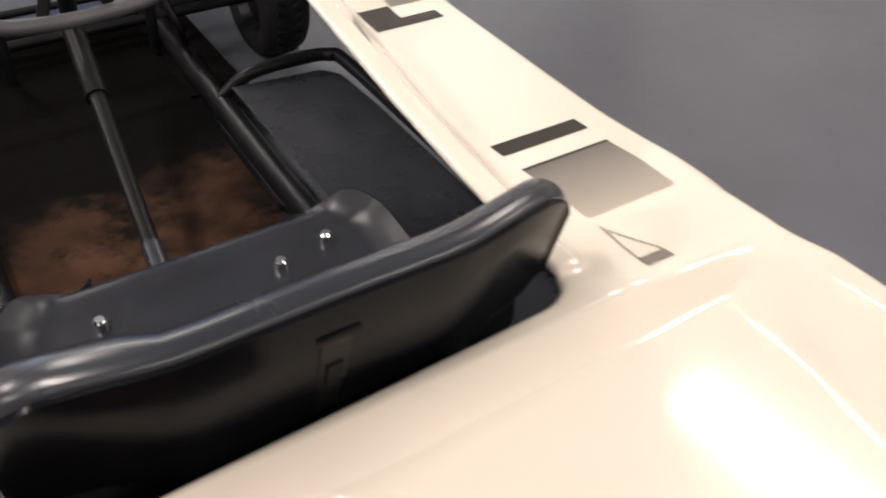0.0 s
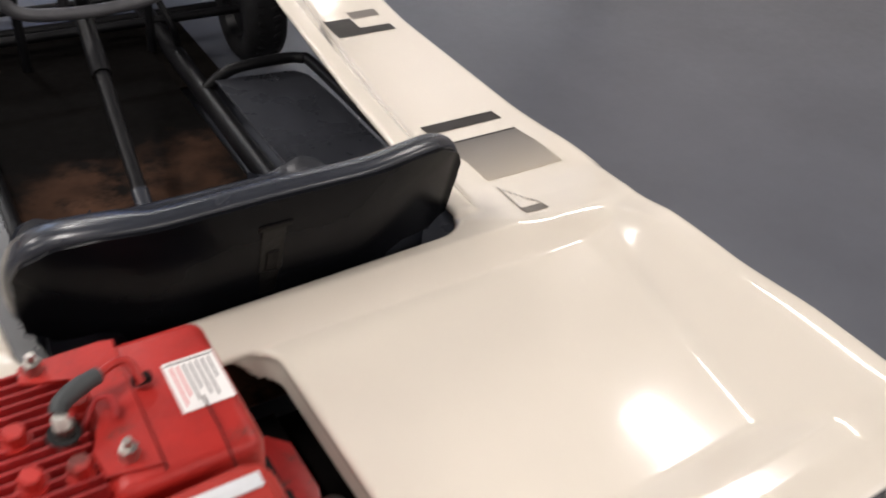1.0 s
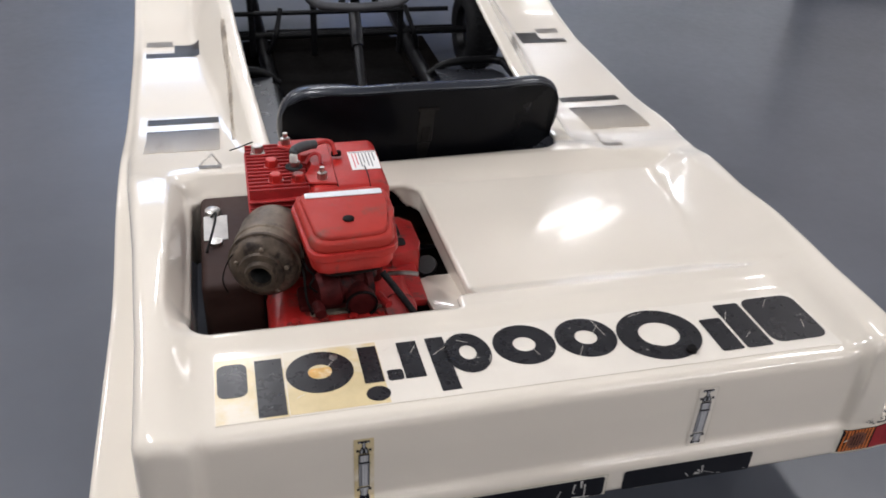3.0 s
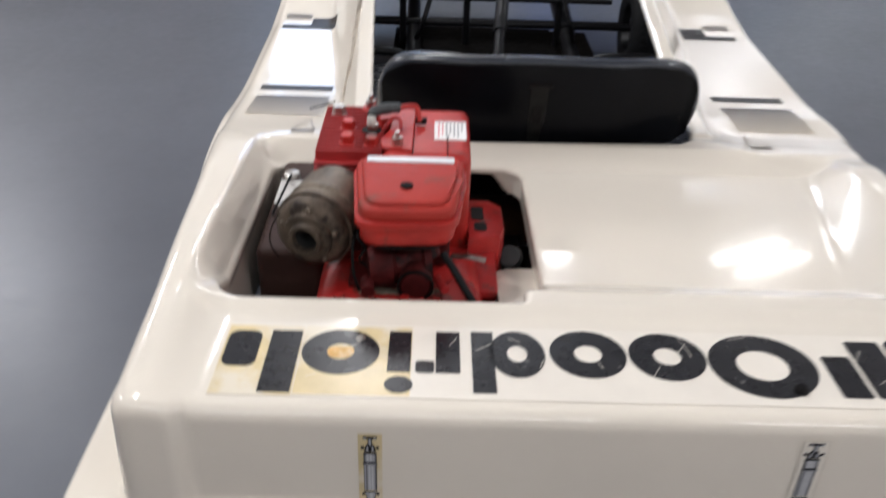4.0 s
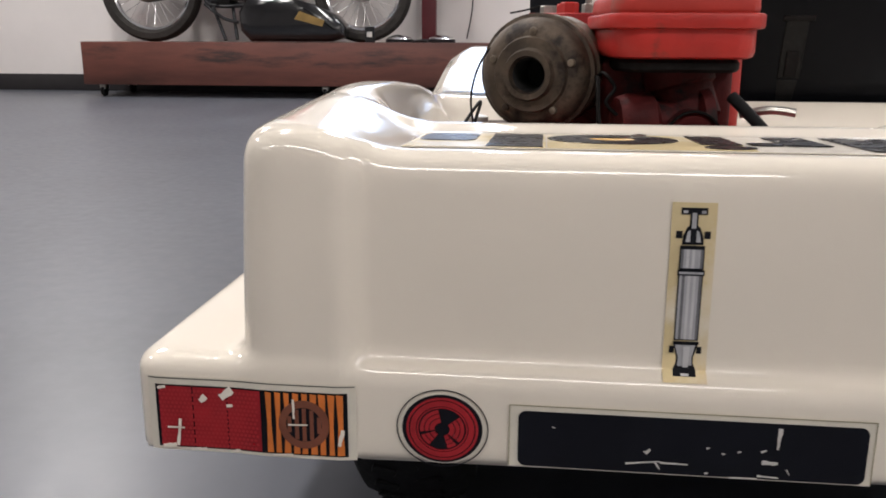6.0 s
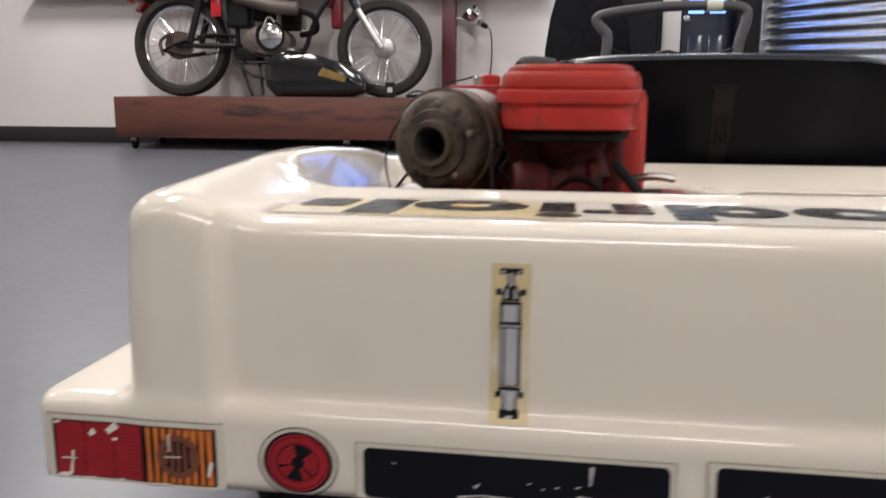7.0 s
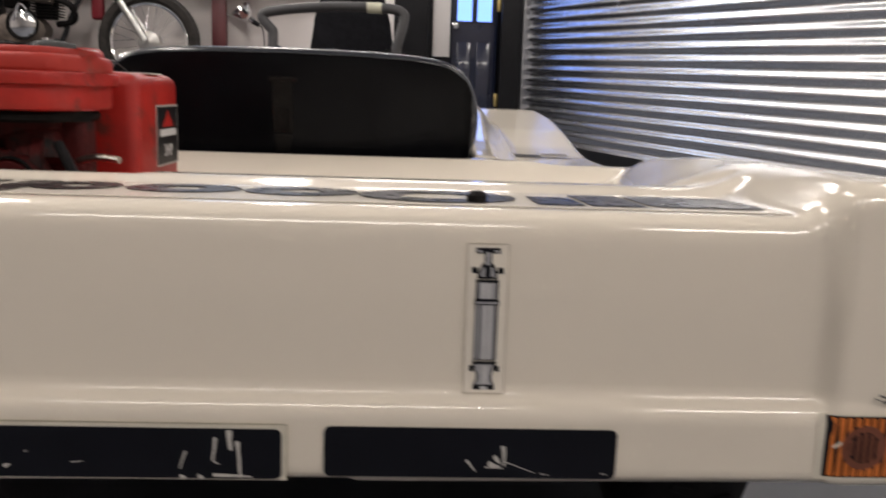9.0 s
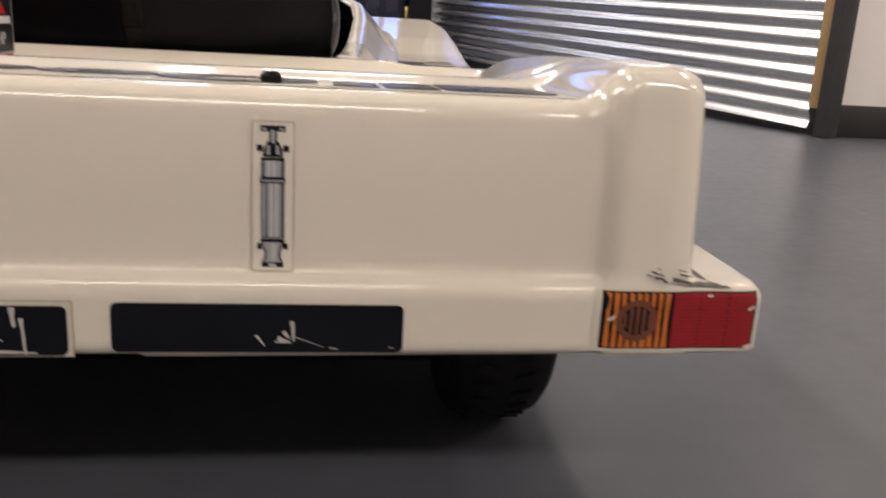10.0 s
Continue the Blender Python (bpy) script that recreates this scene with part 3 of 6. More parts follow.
part("bowl_rim", ring_shape(0, 0, 0.0252, 0.0232, -0.002, 0.004, m=along((-0.205, 0.278, 0.342), (-0.205, 0.33, 0.344))), GREASE, engine)
part("idle_screw", rod((-0.176, 0.30, 0.343), (-0.164, 0.27, 0.343), 0.006, seg=10), RED_DARK, engine)
part("primer_knob", rod((-0.272, 0.296, 0.338), (-0.270, 0.272, 0.336), 0.010, 0.009, 16), RED_GRIME, engine)
part("governor_spring", tube([(-0.288, 0.34, 0.395), (-0.285, 0.31, 0.398), (-0.275, 0.305, 0.385), (-0.283, 0.30, 0.372), (-0.272, 0.298, 0.360)], 0.0018, 6), GREASE, engine)
part("governor_link", tube([(-0.292, 0.36, 0.390), (-0.291, 0.30, 0.392), (-0.290, 0.285, 0.36), (-0.282, 0.282, 0.33)], 0.0022, 6), GREASE, engine)
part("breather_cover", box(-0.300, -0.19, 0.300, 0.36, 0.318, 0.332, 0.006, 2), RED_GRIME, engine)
part("gasket_edge", box(-0.285, -0.17, 0.286, 0.30, 0.318, 0.326, 0.003, 1), MUFFLER, engine)
for k in range(5):
    part("case_bolt", lathe([(0, 0), (0.007, 0), (0.007, 0.006), (0, 0.007)], pose(-0.31 + 0.045 * k, 0.275 + 0.004 * (k % 2), 0.3215), 6), RED_CHIP, engine)
part("oil_filler", lathe([(0, 0.05), (0.024, 0.05), (0.027, 0.045), (0.027, 0.012), (0.036, 0.0), (0, 0)], along((-0.145, 0.31, 0.292), (-0.143, 0.27, 0.337)), 28), RED_CHIP, engine)
part("throttle_arm", tube([(-0.155, 0.33, 0.36), (-0.13, 0.32, 0.365), (-0.108, 0.315, 0.363)], 0.004, 8), STEEL, engine)
part("throttle_cable", tube([(-0.168, 0.31, 0.378), (-0.145, 0.285, 0.352), (-0.115, 0.252, 0.312), (-0.09, 0.215, 0.26)], 0.0055, 10), RUBBER, engine)
part("pull_handle_plate", box(-0.165, -0.085, 0.33, 0.46, 0.285, 0.300, 0.005, 2), RED_CHIP, engine)
part("pull_knob", lathe([(0, 0), (0.016, 0.002), (0.019, 0.012), (0.017, 0.03), (0, 0.034)], along((-0.052, 0.478, 0.262), (-0.062, 0.452, 0.285)), 24), GREY_RUBBER, engine)
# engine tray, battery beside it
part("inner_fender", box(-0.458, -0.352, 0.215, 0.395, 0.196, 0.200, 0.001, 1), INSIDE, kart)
b = box(-0.36, -0.02, 0.20, 0.72, 0.150, 0.160, 0.002)
part("engine_tray", b, GREASE, kart)
battery = part("fuel_tank", box(-0.450, -0.350, 0.40, 0.70, 0.19, 0.318, 0.012, 3), BROWN, kart, "brown fuel tank with a white label")
part("filler_label", box(-0.444, -0.402, 0.540, 0.622, 0.3185, 0.3197, 0.0004, 1), material("dirty_label", (0.6, 0.58, 0.55), 0.55, vary=0.1, scale=50), battery)
part("filler_cap", lathe([(0, 0), (0.014, 0), (0.014, 0.009), (0.011, 0.011), (0, 0.011)], pose(-0.427, 0.632, 0.318), 20), STEEL, battery)
part("filler_cap", lathe([(0, 0), (0.012, 0), (0.012, 0.006), (0, 0.007)], pose(-0.424, 0.53, 0.318), 20), STEEL, battery)
part("fuel_line", tube([(-0.43, 0.615, 0.322), (-0.42, 0.58, 0.35), (-0.425, 0.54, 0.345), (-0.44, 0.50, 0.32)], 0.0022, 6), RUBBER, battery)
part("governor_wire", tube([(-0.345, 0.612, 0.470), (-0.366, 0.608, 0.464), (-0.386, 0.604, 0.460)], 0.0012, 6), GREASE, engine)
part("ground_wire", tube([(-0.355, 0.345, 0.440), (-0.395, 0.335, 0.418), (-0.412, 0.340, 0.375), (-0.408, 0.370, 0.325)], 0.0011, 6), GREASE, engine)
# rating printed on the side decal
letters = bpy.data.curves.new("rating_letters", "FONT")
letters.body, letters.size, letters.extrude, letters.align_x = "3HP", 0.022, 0.0003, "CENTER"
shape_ob = new("rating_letters", letters)
bpy.context.view_layer.update()
flat_text = bpy.data.meshes.new_from_object(shape_ob)
bpy.data.objects.remove(shape_ob)
bm_text = bmesh.new()
bm_text.from_mesh(flat_text)
bm_text.transform(pose(-0.1268, 0.572, 0.350, 90, 0, 90))
part("rating_print", bm_text, material("rating_white", (0.7, 0.7, 0.7), 0.4), engine, "white printed rating 3HP")

# ---- seat, controls and running gear ----
def sweep(x):
    """How far the ends of the backrest come forward."""
    return 0.042 * min(1, max(0, (abs(x) - 0.12) / 0.16)) ** 1.4


def seat_shell():
    """A bucket seat: pan and backrest in one sheet, with a rolled rim."""
    prof = [(1.182, 0.188), (1.178, 0.205), (1.166, 0.218), (1.15, 0.217), (1.12, 0.207), (1.0, 0.19), (0.90, 0.180), (0.85, 0.195), (0.82, 0.235), (0.800, 0.31), (0.780, 0.39), (0.768, 0.45), (0.763, 0.475), (0.760, 0.490)]
    line = smooth_line([(0, y, z) for y, z in prof], 5)
    n = 40
    b = bmesh.new()
    grid = []
    for i, p in enumerate(line):
        k = i / (len(line) - 1)
        half = 0.255 + 0.012 * math.sin(math.pi * min(1, k * 1.1))
        if k < 0.4 and p.y > 1.10:
            half -= 0.075 * (1 - math.sqrt(max(0, 1 - ((p.y - 1.10) / 0.082) ** 2)))
        half -= 0.085 * max(0, min(1, (0.92 - p.y) / 0.06)) * max(0, min(1, (0.36 - p.z) / 0.04))
        corner = 0.11 if k > 0.5 else 0.06
        row = []
        for j in range(n + 1):
            u = -1 + 2 * j / n
            x = u * half
            edge = max(0, abs(u) * half - (half - corner)) / corner
            y, z = p.y, p.z
            if k > 0.45:
                lift = edge ** 2.6 * (0.085 if z > 0.33 else 0.085 * max(0, (z - 0.22) / 0.11))
                z -= lift
                y += sweep(x) * min(1, max(0, (z - 0.2) / 0.1))
            else:
                z += 0.034 * edge ** 2
            row.append(b.verts.new((x, y, z)))
        grid.append(row)
    for a, c in zip(grid, grid[1:]):
        for j in range(n):
            b.faces.new((a[j], a[j + 1], c[j + 1], c[j]))
    bmesh.ops.recalc_face_normals(b, faces=b.faces)
    bmesh.ops.solidify(b, geom=b.faces[:], thickness=0.012)
    return b


# the ceiling's sheen on the top edge is put into this greyer tone
RIM = material("worn_black_edge_sheen", (0.022, 0.025, 0.033), 0.26, vary=0.15, scale=7, bump=0.0, bump_scale=12, spec=0.55)
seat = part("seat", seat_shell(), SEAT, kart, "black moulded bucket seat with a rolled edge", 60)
# the flat back panel of the seat, its edge rolled round the rim
BACK = [(-0.15, 0.2), (0.15, 0.2), (0.165, 0.29), (0.185, 0.333), (0.228, 0.322), (0.263, 0.315), (0.291, 0.336), (0.305, 0.375), (0.304, 0.425), (0.285, 0.47), (0.251, 0.492), (0.1952, 0.5), (0.1084, 0.503), (0.0, 0.5045), (-0.1042, 0.503), (-0.1876, 0.5), (-0.236, 0.492), (-0.27, 0.47), (-0.289, 0.425), (-0.29, 0.375), (-0.276, 0.336), (-0.248, 0.315), (-0.213, 0.322), (-0.185, 0.333), (-0.165, 0.29)]
OUTLINE = smooth_line([(x, 0, z) for x, z in BACK[3:24]], 3)


def back_y(x, z):
    """The rear face of the backrest: it leans back, its ends come forward."""
    return 0.7370 + sweep(x) + 0.27 * max(0, 0.475 - z)


# the backrest's edge: a broad top that turns over to the flat rear face
b = bmesh.new()
rows = []
for k, p in enumerate(OUTLINE):
    before, after = OUTLINE[max(k - 1, 0)], OUTLINE[min(k + 1, len(OUTLINE) - 1)]
    d = (after - before).normalized()
    nx, nz = -d.z, d.x
    wide = 0.040 + 0.012 * (p.x < -0.15)
    row = []
    for inset, dy in ((0.011, 0.0), (0.008, 0.0004), (0.004, 0.0030), (0.0015, 0.008), (0.0, 0.014), (0.0, wide * 0.45), (0.002, wide * 0.7), (0.006, wide * 0.9), (0.013, wide), (0.022, wide + 0.002)):
        x, z = p.x + nx * inset, p.z + nz * inset
        row.append(b.verts.new((x, back_y(p.x, p.z) + dy, z)))
    rows.append(row)
for a, c in zip(rows, rows[1:]):
    for v in range(len(a) - 1):
        b.faces.new((a[v], c[v], c[v + 1], a[v + 1]))
bmesh.ops.recalc_face_normals(b, faces=b.faces)
part("seat_rim", b, RIM, seat, "worn black rolled edge, its grey sheen put into the colour", 80)
upper = [p for p in BACK[7:20]][::-1]
lower = BACK[20:] + BACK[:7]
b = bmesh.new()
cols = []
for k in range(49):
    x = 0.007 + 0.286 * math.sin(math.pi / 2 * (k / 24 - 1))
    z1 = float(np.interp(x, [p[0] for p in upper], [p[1] for p in upper])) - 0.008
    z0 = float(np.interp(x, [p[0] for p in lower], [p[1] for p in lower])) + (0.008 if abs(x) > 0.2 else 0)
    z0 = min(z0, z1 - 0.002)
    cols.append([b.verts.new((x, back_y(x, z0 + (z1 - z0) * v / 8) + 0.0004 - 0.0010 * math.sin(math.pi * v / 8) * math.cos(math.pi / 2 * (x - 0.007) / 0.286), z0 + (z1 - z0) * v / 8)) for v in range(9)])
for a, c in zip(cols, cols[1:]):
    for v in range(8):
        b.faces.new((a[v], c[v], c[v + 1], a[v + 1]))
bmesh.ops.recalc_face_normals(b, faces=b.faces)
bmesh.ops.solidify(b, geom=b.faces[:], thickness=0.006)
part("seat_back_panel", b, SEAT_BACK, seat, "glossy black seat back with its shade put into the colour", 50)
STRAP = material("black_strap", (0.0055, 0.0052, 0.0052), 0.4, vary=0.5, scale=60, bump=0.4, bump_scale=120, second=(0.035, 0.030, 0.025), spots=-0.04, spot_scale=60, spec=0.16)
part("strap_top", box(-0.019, 0.023, -0.0042, -0.0005, -0.022, -0.014, 0.0012, 1, m=pose(0, 0.7325, 0.475, 15.1, 0, 0)), GREASE, seat)
part("strap_tail", prism([(-0.013, -0.150), (0.009, -0.150), (0.013, -0.104), (-0.015, -0.104)], 0.0, 0.003, 0.001, 1, m=pose(0, 0.7325, 0.475, 15.1, 0, 0) @ pose(0, 0.0005, 0, 90, 0, 0)), STRAP, seat)
part("back_bracket", box(-0.016, 0.016, -0.0030, 0.0015, -0.103, -0.020, 0.0015, 1, m=pose(0, 0.7325, 0.475, 15.1, 0, 0)), STRAP, seat, "taped metal bracket on the seat back")
part("bracket_tongue", box(-0.008, 0.009, -0.0055, -0.0028, -0.099, -0.063, 0.0012, 1, m=pose(0, 0.7325, 0.475, 15.1, 0, 0)), GREASE, seat)
for sx, sy, sz in ((-0.144, 1.106, 0.203), (0.091, 1.098, 0.203), (0.166, 1.115, 0.206)):
    part("seat_bolt", lathe([(0, 0), (0.016, 0), (0.016, 0.003), (0.009, 0.003), (0.0085, 0.026), (0.006, 0.029), (0, 0.029)], pose(sx, sy, sz), 18), CHROME, seat)
pan = part("floor_pan", box(-0.225, 0.198, 0.80, 2.17, 0.092, 0.098, 0.001), RUST, kart, "rusty steel floor pan with shade painted in towards the front")
part("front_floor_pan", box(-0.32, 0.32, 1.80, 2.17, 0.084, 0.0905, 0.001), PAN_BLACK, kart, "near-black front floor pan")
for sx in (-0.243, 0.224):
    part("frame_rail", tube([(sx, 0.25, 0.115), (sx, 1.2, 0.115), (sx * 1.05, 1.9, 0.115), (sx * 1.1, 2.5, 0.125)], 0.023, 14), BLACK_TUBE, kart)
for fy, fz in ((2.19, 0.11), (2.50, 0.16)):
    part("cross_bar", rod((-0.6, fy, fz), (0.6, fy, fz), 0.012, seg=12), BLACK_TUBE, kart)
TRAY = material("gloss_black_tray", (0.034, 0.036, 0.043), 0.28, vary=0.35, scale=5, bump=0.1, bump_scale=12, spec=0.45)
for sx in (-1, 1):
    tray = prism([(sx * 0.250, 0.86), (sx * 0.455, 0.80), (sx * 0.460, 1.50), (sx * 0.455, 1.63), (sx * 0.43, 1.665), (sx * 0.250, 1.685)], 0.150, 0.155, 0.0015, 1)
    part("side_tray", tray, TRAY, kart, "glossy black side tray beside the floor pan")
part("dash_bar", rod((-0.36, 1.98, 0.25), (0.36, 1.98, 0.25), 0.008, seg=12), BLACK_TUBE, kart)
for sx in (-0.29, -0.09, 0.20):
    part("dash_upright", tube([(sx, 2.0, 0.10), (sx, 1.99, 0.20), (sx, 2.0, 0.36)], 0.011, 10), BLACK_TUBE, kart)
for sx in (-1, 1):
    part("side_bar", tube([(sx * 0.232, 1.70, 0.128), (sx * 0.29, 1.690, 0.170), (sx * 0.40, 1.678, 0.182), (sx * 0.448, 1.662, 0.183), (sx * 0.463, 1.62, 0.182), (sx * 0.463, 1.3, 0.180), (sx * 0.46, 1.0, 0.178), (sx * 0.45, 0.78, 0.176)], 0.013, 10), BLACK_TUBE, kart)
for sx in (-0.25, 0.25):
    part("pedal_link", tube([(sx, 1.95, 0.12), (sx * 0.9, 1.88, 0.20), (sx * 0.8, 1.93, 0.28)], 0.008, 8), BLACK_TUBE, kart)
col = part("steering_column", rod((-0.045, 1.19, 0.198), (-0.005, 1.66, 0.345), 0.0125, 0.0135, 18), BLACK_TUBE, kart, "worn black steering shaft")
part("shaft_sleeve", rod((-0.018, 1.51, 0.298), (-0.004, 1.67, 0.348), 0.0175, seg=18), BLACK_TUBE, col)
part("shaft_joint", rod((-0.047, 1.165, 0.19), (-0.041, 1.235, 0.212), 0.0150, seg=12), RIM, col)
GREY_RIM = material("grey_vinyl_rim", (0.068, 0.068, 0.074), 0.45, vary=0.2, scale=20, bump=0.1)
wheel = part("steering_wheel", tube([(-0.147, 1.615, 0.586), (-0.174, 1.62, 0.621), (-0.133, 1.622, 0.636), (0.000, 1.625, 0.650), (0.130, 1.624, 0.650), (0.173, 1.62, 0.641), (0.177, 1.617, 0.616), (0.160, 1.612, 0.546), (0.160, 1.605, 0.470), (0.130, 1.60, 0.405), (0.05, 1.597, 0.388), (-0.06, 1.597, 0.388), (-0.133, 1.60, 0.405), (-0.157, 1.605, 0.470), (-0.147, 1.612, 0.550), (-0.147, 1.615, 0.586)], 0.0125, 12, 6, closed=True), GREY_RIM, kart, "grey-rimmed steering wheel with a flat top")
part("wheel_hub", lathe([(0, 0), (0.05, 0), (0.045, 0.02), (0.02, 0.03), (0, 0.03)], along((0, 1.64, 0.50), (0, 1.58, 0.51)), 28), BLACK_TUBE, wheel)
for ex, ez in ((-0.155, 0.55), (0.168, 0.55), (-0.05, 0.392), (0.05, 0.392)):
    part("wheel_spoke", tube([(0.02 * (1 if ex > 0 else -1), 1.63, 0.505), (ex * 0.6, 1.622, (ez + 0.505) / 2), (ex, 1.612, ez)], 0.011, 8, flat=0.5), BLACK_TUBE, wheel)
part("wheel_tape", tube([(0.085, 1.625, 0.6502), (0.103, 1.625, 0.6504), (0.122, 1.6245, 0.6500)], 0.0138, 12, 3), material("tape", (0.62, 0.62, 0.5), 0.5), wheel)
part("steering_upright", rod((0, 1.64, 0.50), (-0.004, 1.67, 0.348), 0.014, seg=14), BLACK_TUBE, col)


def kart_wheel(x, y, r, w, name="wheel"):
    m = pose(x, y, r, 0, 90, 0)
    tyre = [(r * 0.55, -w * 0.40), (r * 0.70, -w * 0.50), (r * 0.86, -w * 0.48), (r * 0.945, -w * 0.40), (r * 0.985, -w * 0.25), (r, 0), (r * 0.985, w * 0.25), (r * 0.945, w * 0.40), (r * 0.86, w * 0.48), (r * 0.70, w * 0.50), (r * 0.55, w * 0.40)]
    hub = part(name, lathe([(0, -w * 0.3), (0.035, -w * 0.3), (r * 0.5, -w * 0.22), (r * 0.56, -w * 0.42), (r * 0.56, w * 0.42), (r * 0.5, w * 0.22), (0.035, w * 0.3), (0, w * 0.3)], m, 32), BLACK_TUBE, kart)
    part("tyre", lathe(tyre, m, 48), RUBBER, hub)
    tread = bmesh.new()
    for k in range(36):
        for s in (-1, 1):
            box(-0.005, 0.005, s * w * 0.19 - w * 0.10, s * w * 0.19 + w * 0.10, -0.002, 0.0022, 0.001, 1, tread, m @ pose(0, 0, 0, 90, 0, 10 * k + 5 * (s > 0)) @ pose(0, 0, r * 0.99, 0, 0, 20 * s))
    tagged(part("tread_block", tread, RUBBER, hub), kind="stuff")


for sx in (-0.445, 0.463):
    kart_wheel(sx, 0.25, 0.140, 0.106)
for sx in (-0.49, 0.49):
    kart_wheel(sx, 2.08, 0.140, 0.115)
part("rear_axle", rod((-0.50, 0.25, 0.14), (0.51, 0.25, 0.14), 0.0125, seg=14), STEEL, kart)
part("rear_chassis_plate", box(-0.375, 0.405, 0.09, 0.74, 0.118, 0.124, 0.001, 1), PAN_BLACK, kart)
part("front_axle", rod((-0.48, 2.08, 0.14), (0.48, 2.08, 0.14), 0.012, seg=14), BLACK_TUBE, kart)

# ---- decals on the body ----
SHELF_M = pose(0, 0.04, 0.3600, -2.462, 0, 0) @ pose(0, -0.04, 0)
shelf_film = part("tail_decal", box(-0.432, 0.482, 0.033, 0.173, 0.0004, 0.0010, m=SHELF_M), FILM, body, "clear film decal with worn black shapes")
part("yellowed_film", box(-0.431, -0.338, 0.034, 0.166, 0.0011, 0.0014, m=SHELF_M), YELLOWED, shelf_film)
part("yellowed_film", box(-0.337, -0.205, 0.036, 0.168, 0.0011, 0.0014, m=SHELF_M), YELLOWED, shelf_film)
Z0, Z1 = 0.0015, 0.0020


def glyph(bm):
    bm.transform(SHELF_M)
    part("decal_shape", bm, DECAL, shelf_film)


def block(x0, x1, y0, y1, r=0.0):
    glyph(prism(rounded(x0, x1, y0, y1, r, 4) if r else [(x0, y0), (x1, y0), (x1, y1), (x0, y1)], Z0, Z1))


# worn black plain shapes along the tail: blocks, rings and a dot
block(-0.377, -0.340, 0.038, 0.156)
block(-0.428, -0.388, 0.084, 0.154, 0.012)
glyph(ring_shape(-0.290, 0.116, 0.0465, 0.0165, Z0, Z1, 1.0, 0.95))
block(-0.233, -0.206, 0.079, 0.159)
OCHRE = material("ochre_glue_stain", (0.62, 0.36, 0.10), 0.4, vary=0.25, scale=60, second=(0.72, 0.58, 0.36), spots=0.3, spot_scale=30)
b = prism(rounded(-0.306, -0.272, 0.104, 0.124, 0.008, 4), 0.0015, 0.0019)
b.transform(SHELF_M)
part("glue_stain", b, OCHRE, shelf_film, "ochre glue stain under the worn film")
glyph(prism([(-0.2185 + 0.0165 * math.cos(a / 20 * 6.2832), 0.0560 + 0.0150 * math.sin(a / 20 * 6.2832)) for a in range(20)], Z0, Z1))
block(-0.176, -0.147, 0.079, 0.160)
block(-0.200, -0.178, 0.079, 0.101, 0.004)
block(-0.133, -0.106, 0.044, 0.162)
glyph(ring_shape(-0.078, 0.119, 0.0455, 0.0165, Z0, Z1, 0.74, 1.0))
glyph(ring_shape(0.008, 0.122, 0.0465, 0.0170, Z0, Z1))
glyph(ring_shape(0.104, 0.1205, 0.0465, 0.0170, Z0, Z1))
glyph(ring_shape(0.216, 0.107, 0.062, 0.030, Z0, Z1, 1.04, 0.98))
block(0.292, 0.328, 0.050, 0.128, 0.004)
block(0.333, 0.376, 0.050, 0.160, 0.004)
block(0.381, 0.474, 0.054, 0.166, 0.018)
for gx, gy, ga, gl in ((-0.27, 0.135, 50, 0.03), (-0.19, 0.15, 40, 0.02), (-0.155, 0.14, 60, 0.022), (-0.118, 0.13, 35, 0.03), (-0.08, 0.145, -30, 0.02), (-0.05, 0.10, 70, 0.02), (0.02, 0.10, 110, 0.016), (0.085, 0.09, 60, 0.03), (0.13, 0.14, 100, 0.05), (0.12, 0.13, 55, 0.05), (0.2, 0.16, 15, 0.03), (0.34, 0.13, 60, 0.03), (0.35, 0.08, 40, 0.02), (0.42, 0.15, 50, 0.03), (0.45, 0.09, 70, 0.025), (-0.32, 0.07, 30, 0.016)):
    part("decal_crack", box(-gl / 2.4, gl / 2.4, -0.0003, 0.0003, 0.0021, 0.0023, m=SHELF_M @ pose(gx, gy, 0, 0, 0, ga)), FILM, shelf_film)
part("deck_screw", lathe([(0, 0), (0.006, 0), (0.006, 0.003), (0, 0.004)], pose(-0.268, 0.143, 0.3560), 14), STEEL, body)
part("deck_knob", lathe([(0, 0), (0.008, 0), (0.008, 0.007), (0.005, 0.010), (0, 0.010)], pose(0.245, 0.06, 0.3590), 14), GREASE, body)

LAMP_RED = material("red_lens_print", (0.32, 0.012, 0.018), 0.35, vary=0.2, scale=60)
LAMP_ORANGE = material("orange_lens_print", (0.62, 0.17, 0.03), 0.35, vary=0.2, scale=40)
LAMP_BROWN = material("brown_lens_print", (0.17, 0.055, 0.03), 0.35, vary=0.2, scale=40)
PAPER = material("aged_sticker_border", (0.66, 0.62, 0.53), 0.4, vary=0.06, scale=30)
STICKER_BLACK = material("black_sticker", (0.005, 0.0055, 0.009), 0.35, vary=0.2, scale=20, spec=0.2)
SCRATCH = material("bare_scratch", (0.55, 0.53, 0.5), 0.5)


def tail_y(x, z):
    """Where the tail's surface lies, coming from behind."""
    x, z = np.asarray(x, float), np.asarray(z, float)
    lo, hi = np.full(x.shape, -0.05), np.full(x.shape, 0.05)
    for _ in range(18):
        c = (lo + hi) / 2
        out = outer(x, c, z) > 0
        lo, hi = np.where(out, c, lo), np.where(out, hi, c)
    return lo


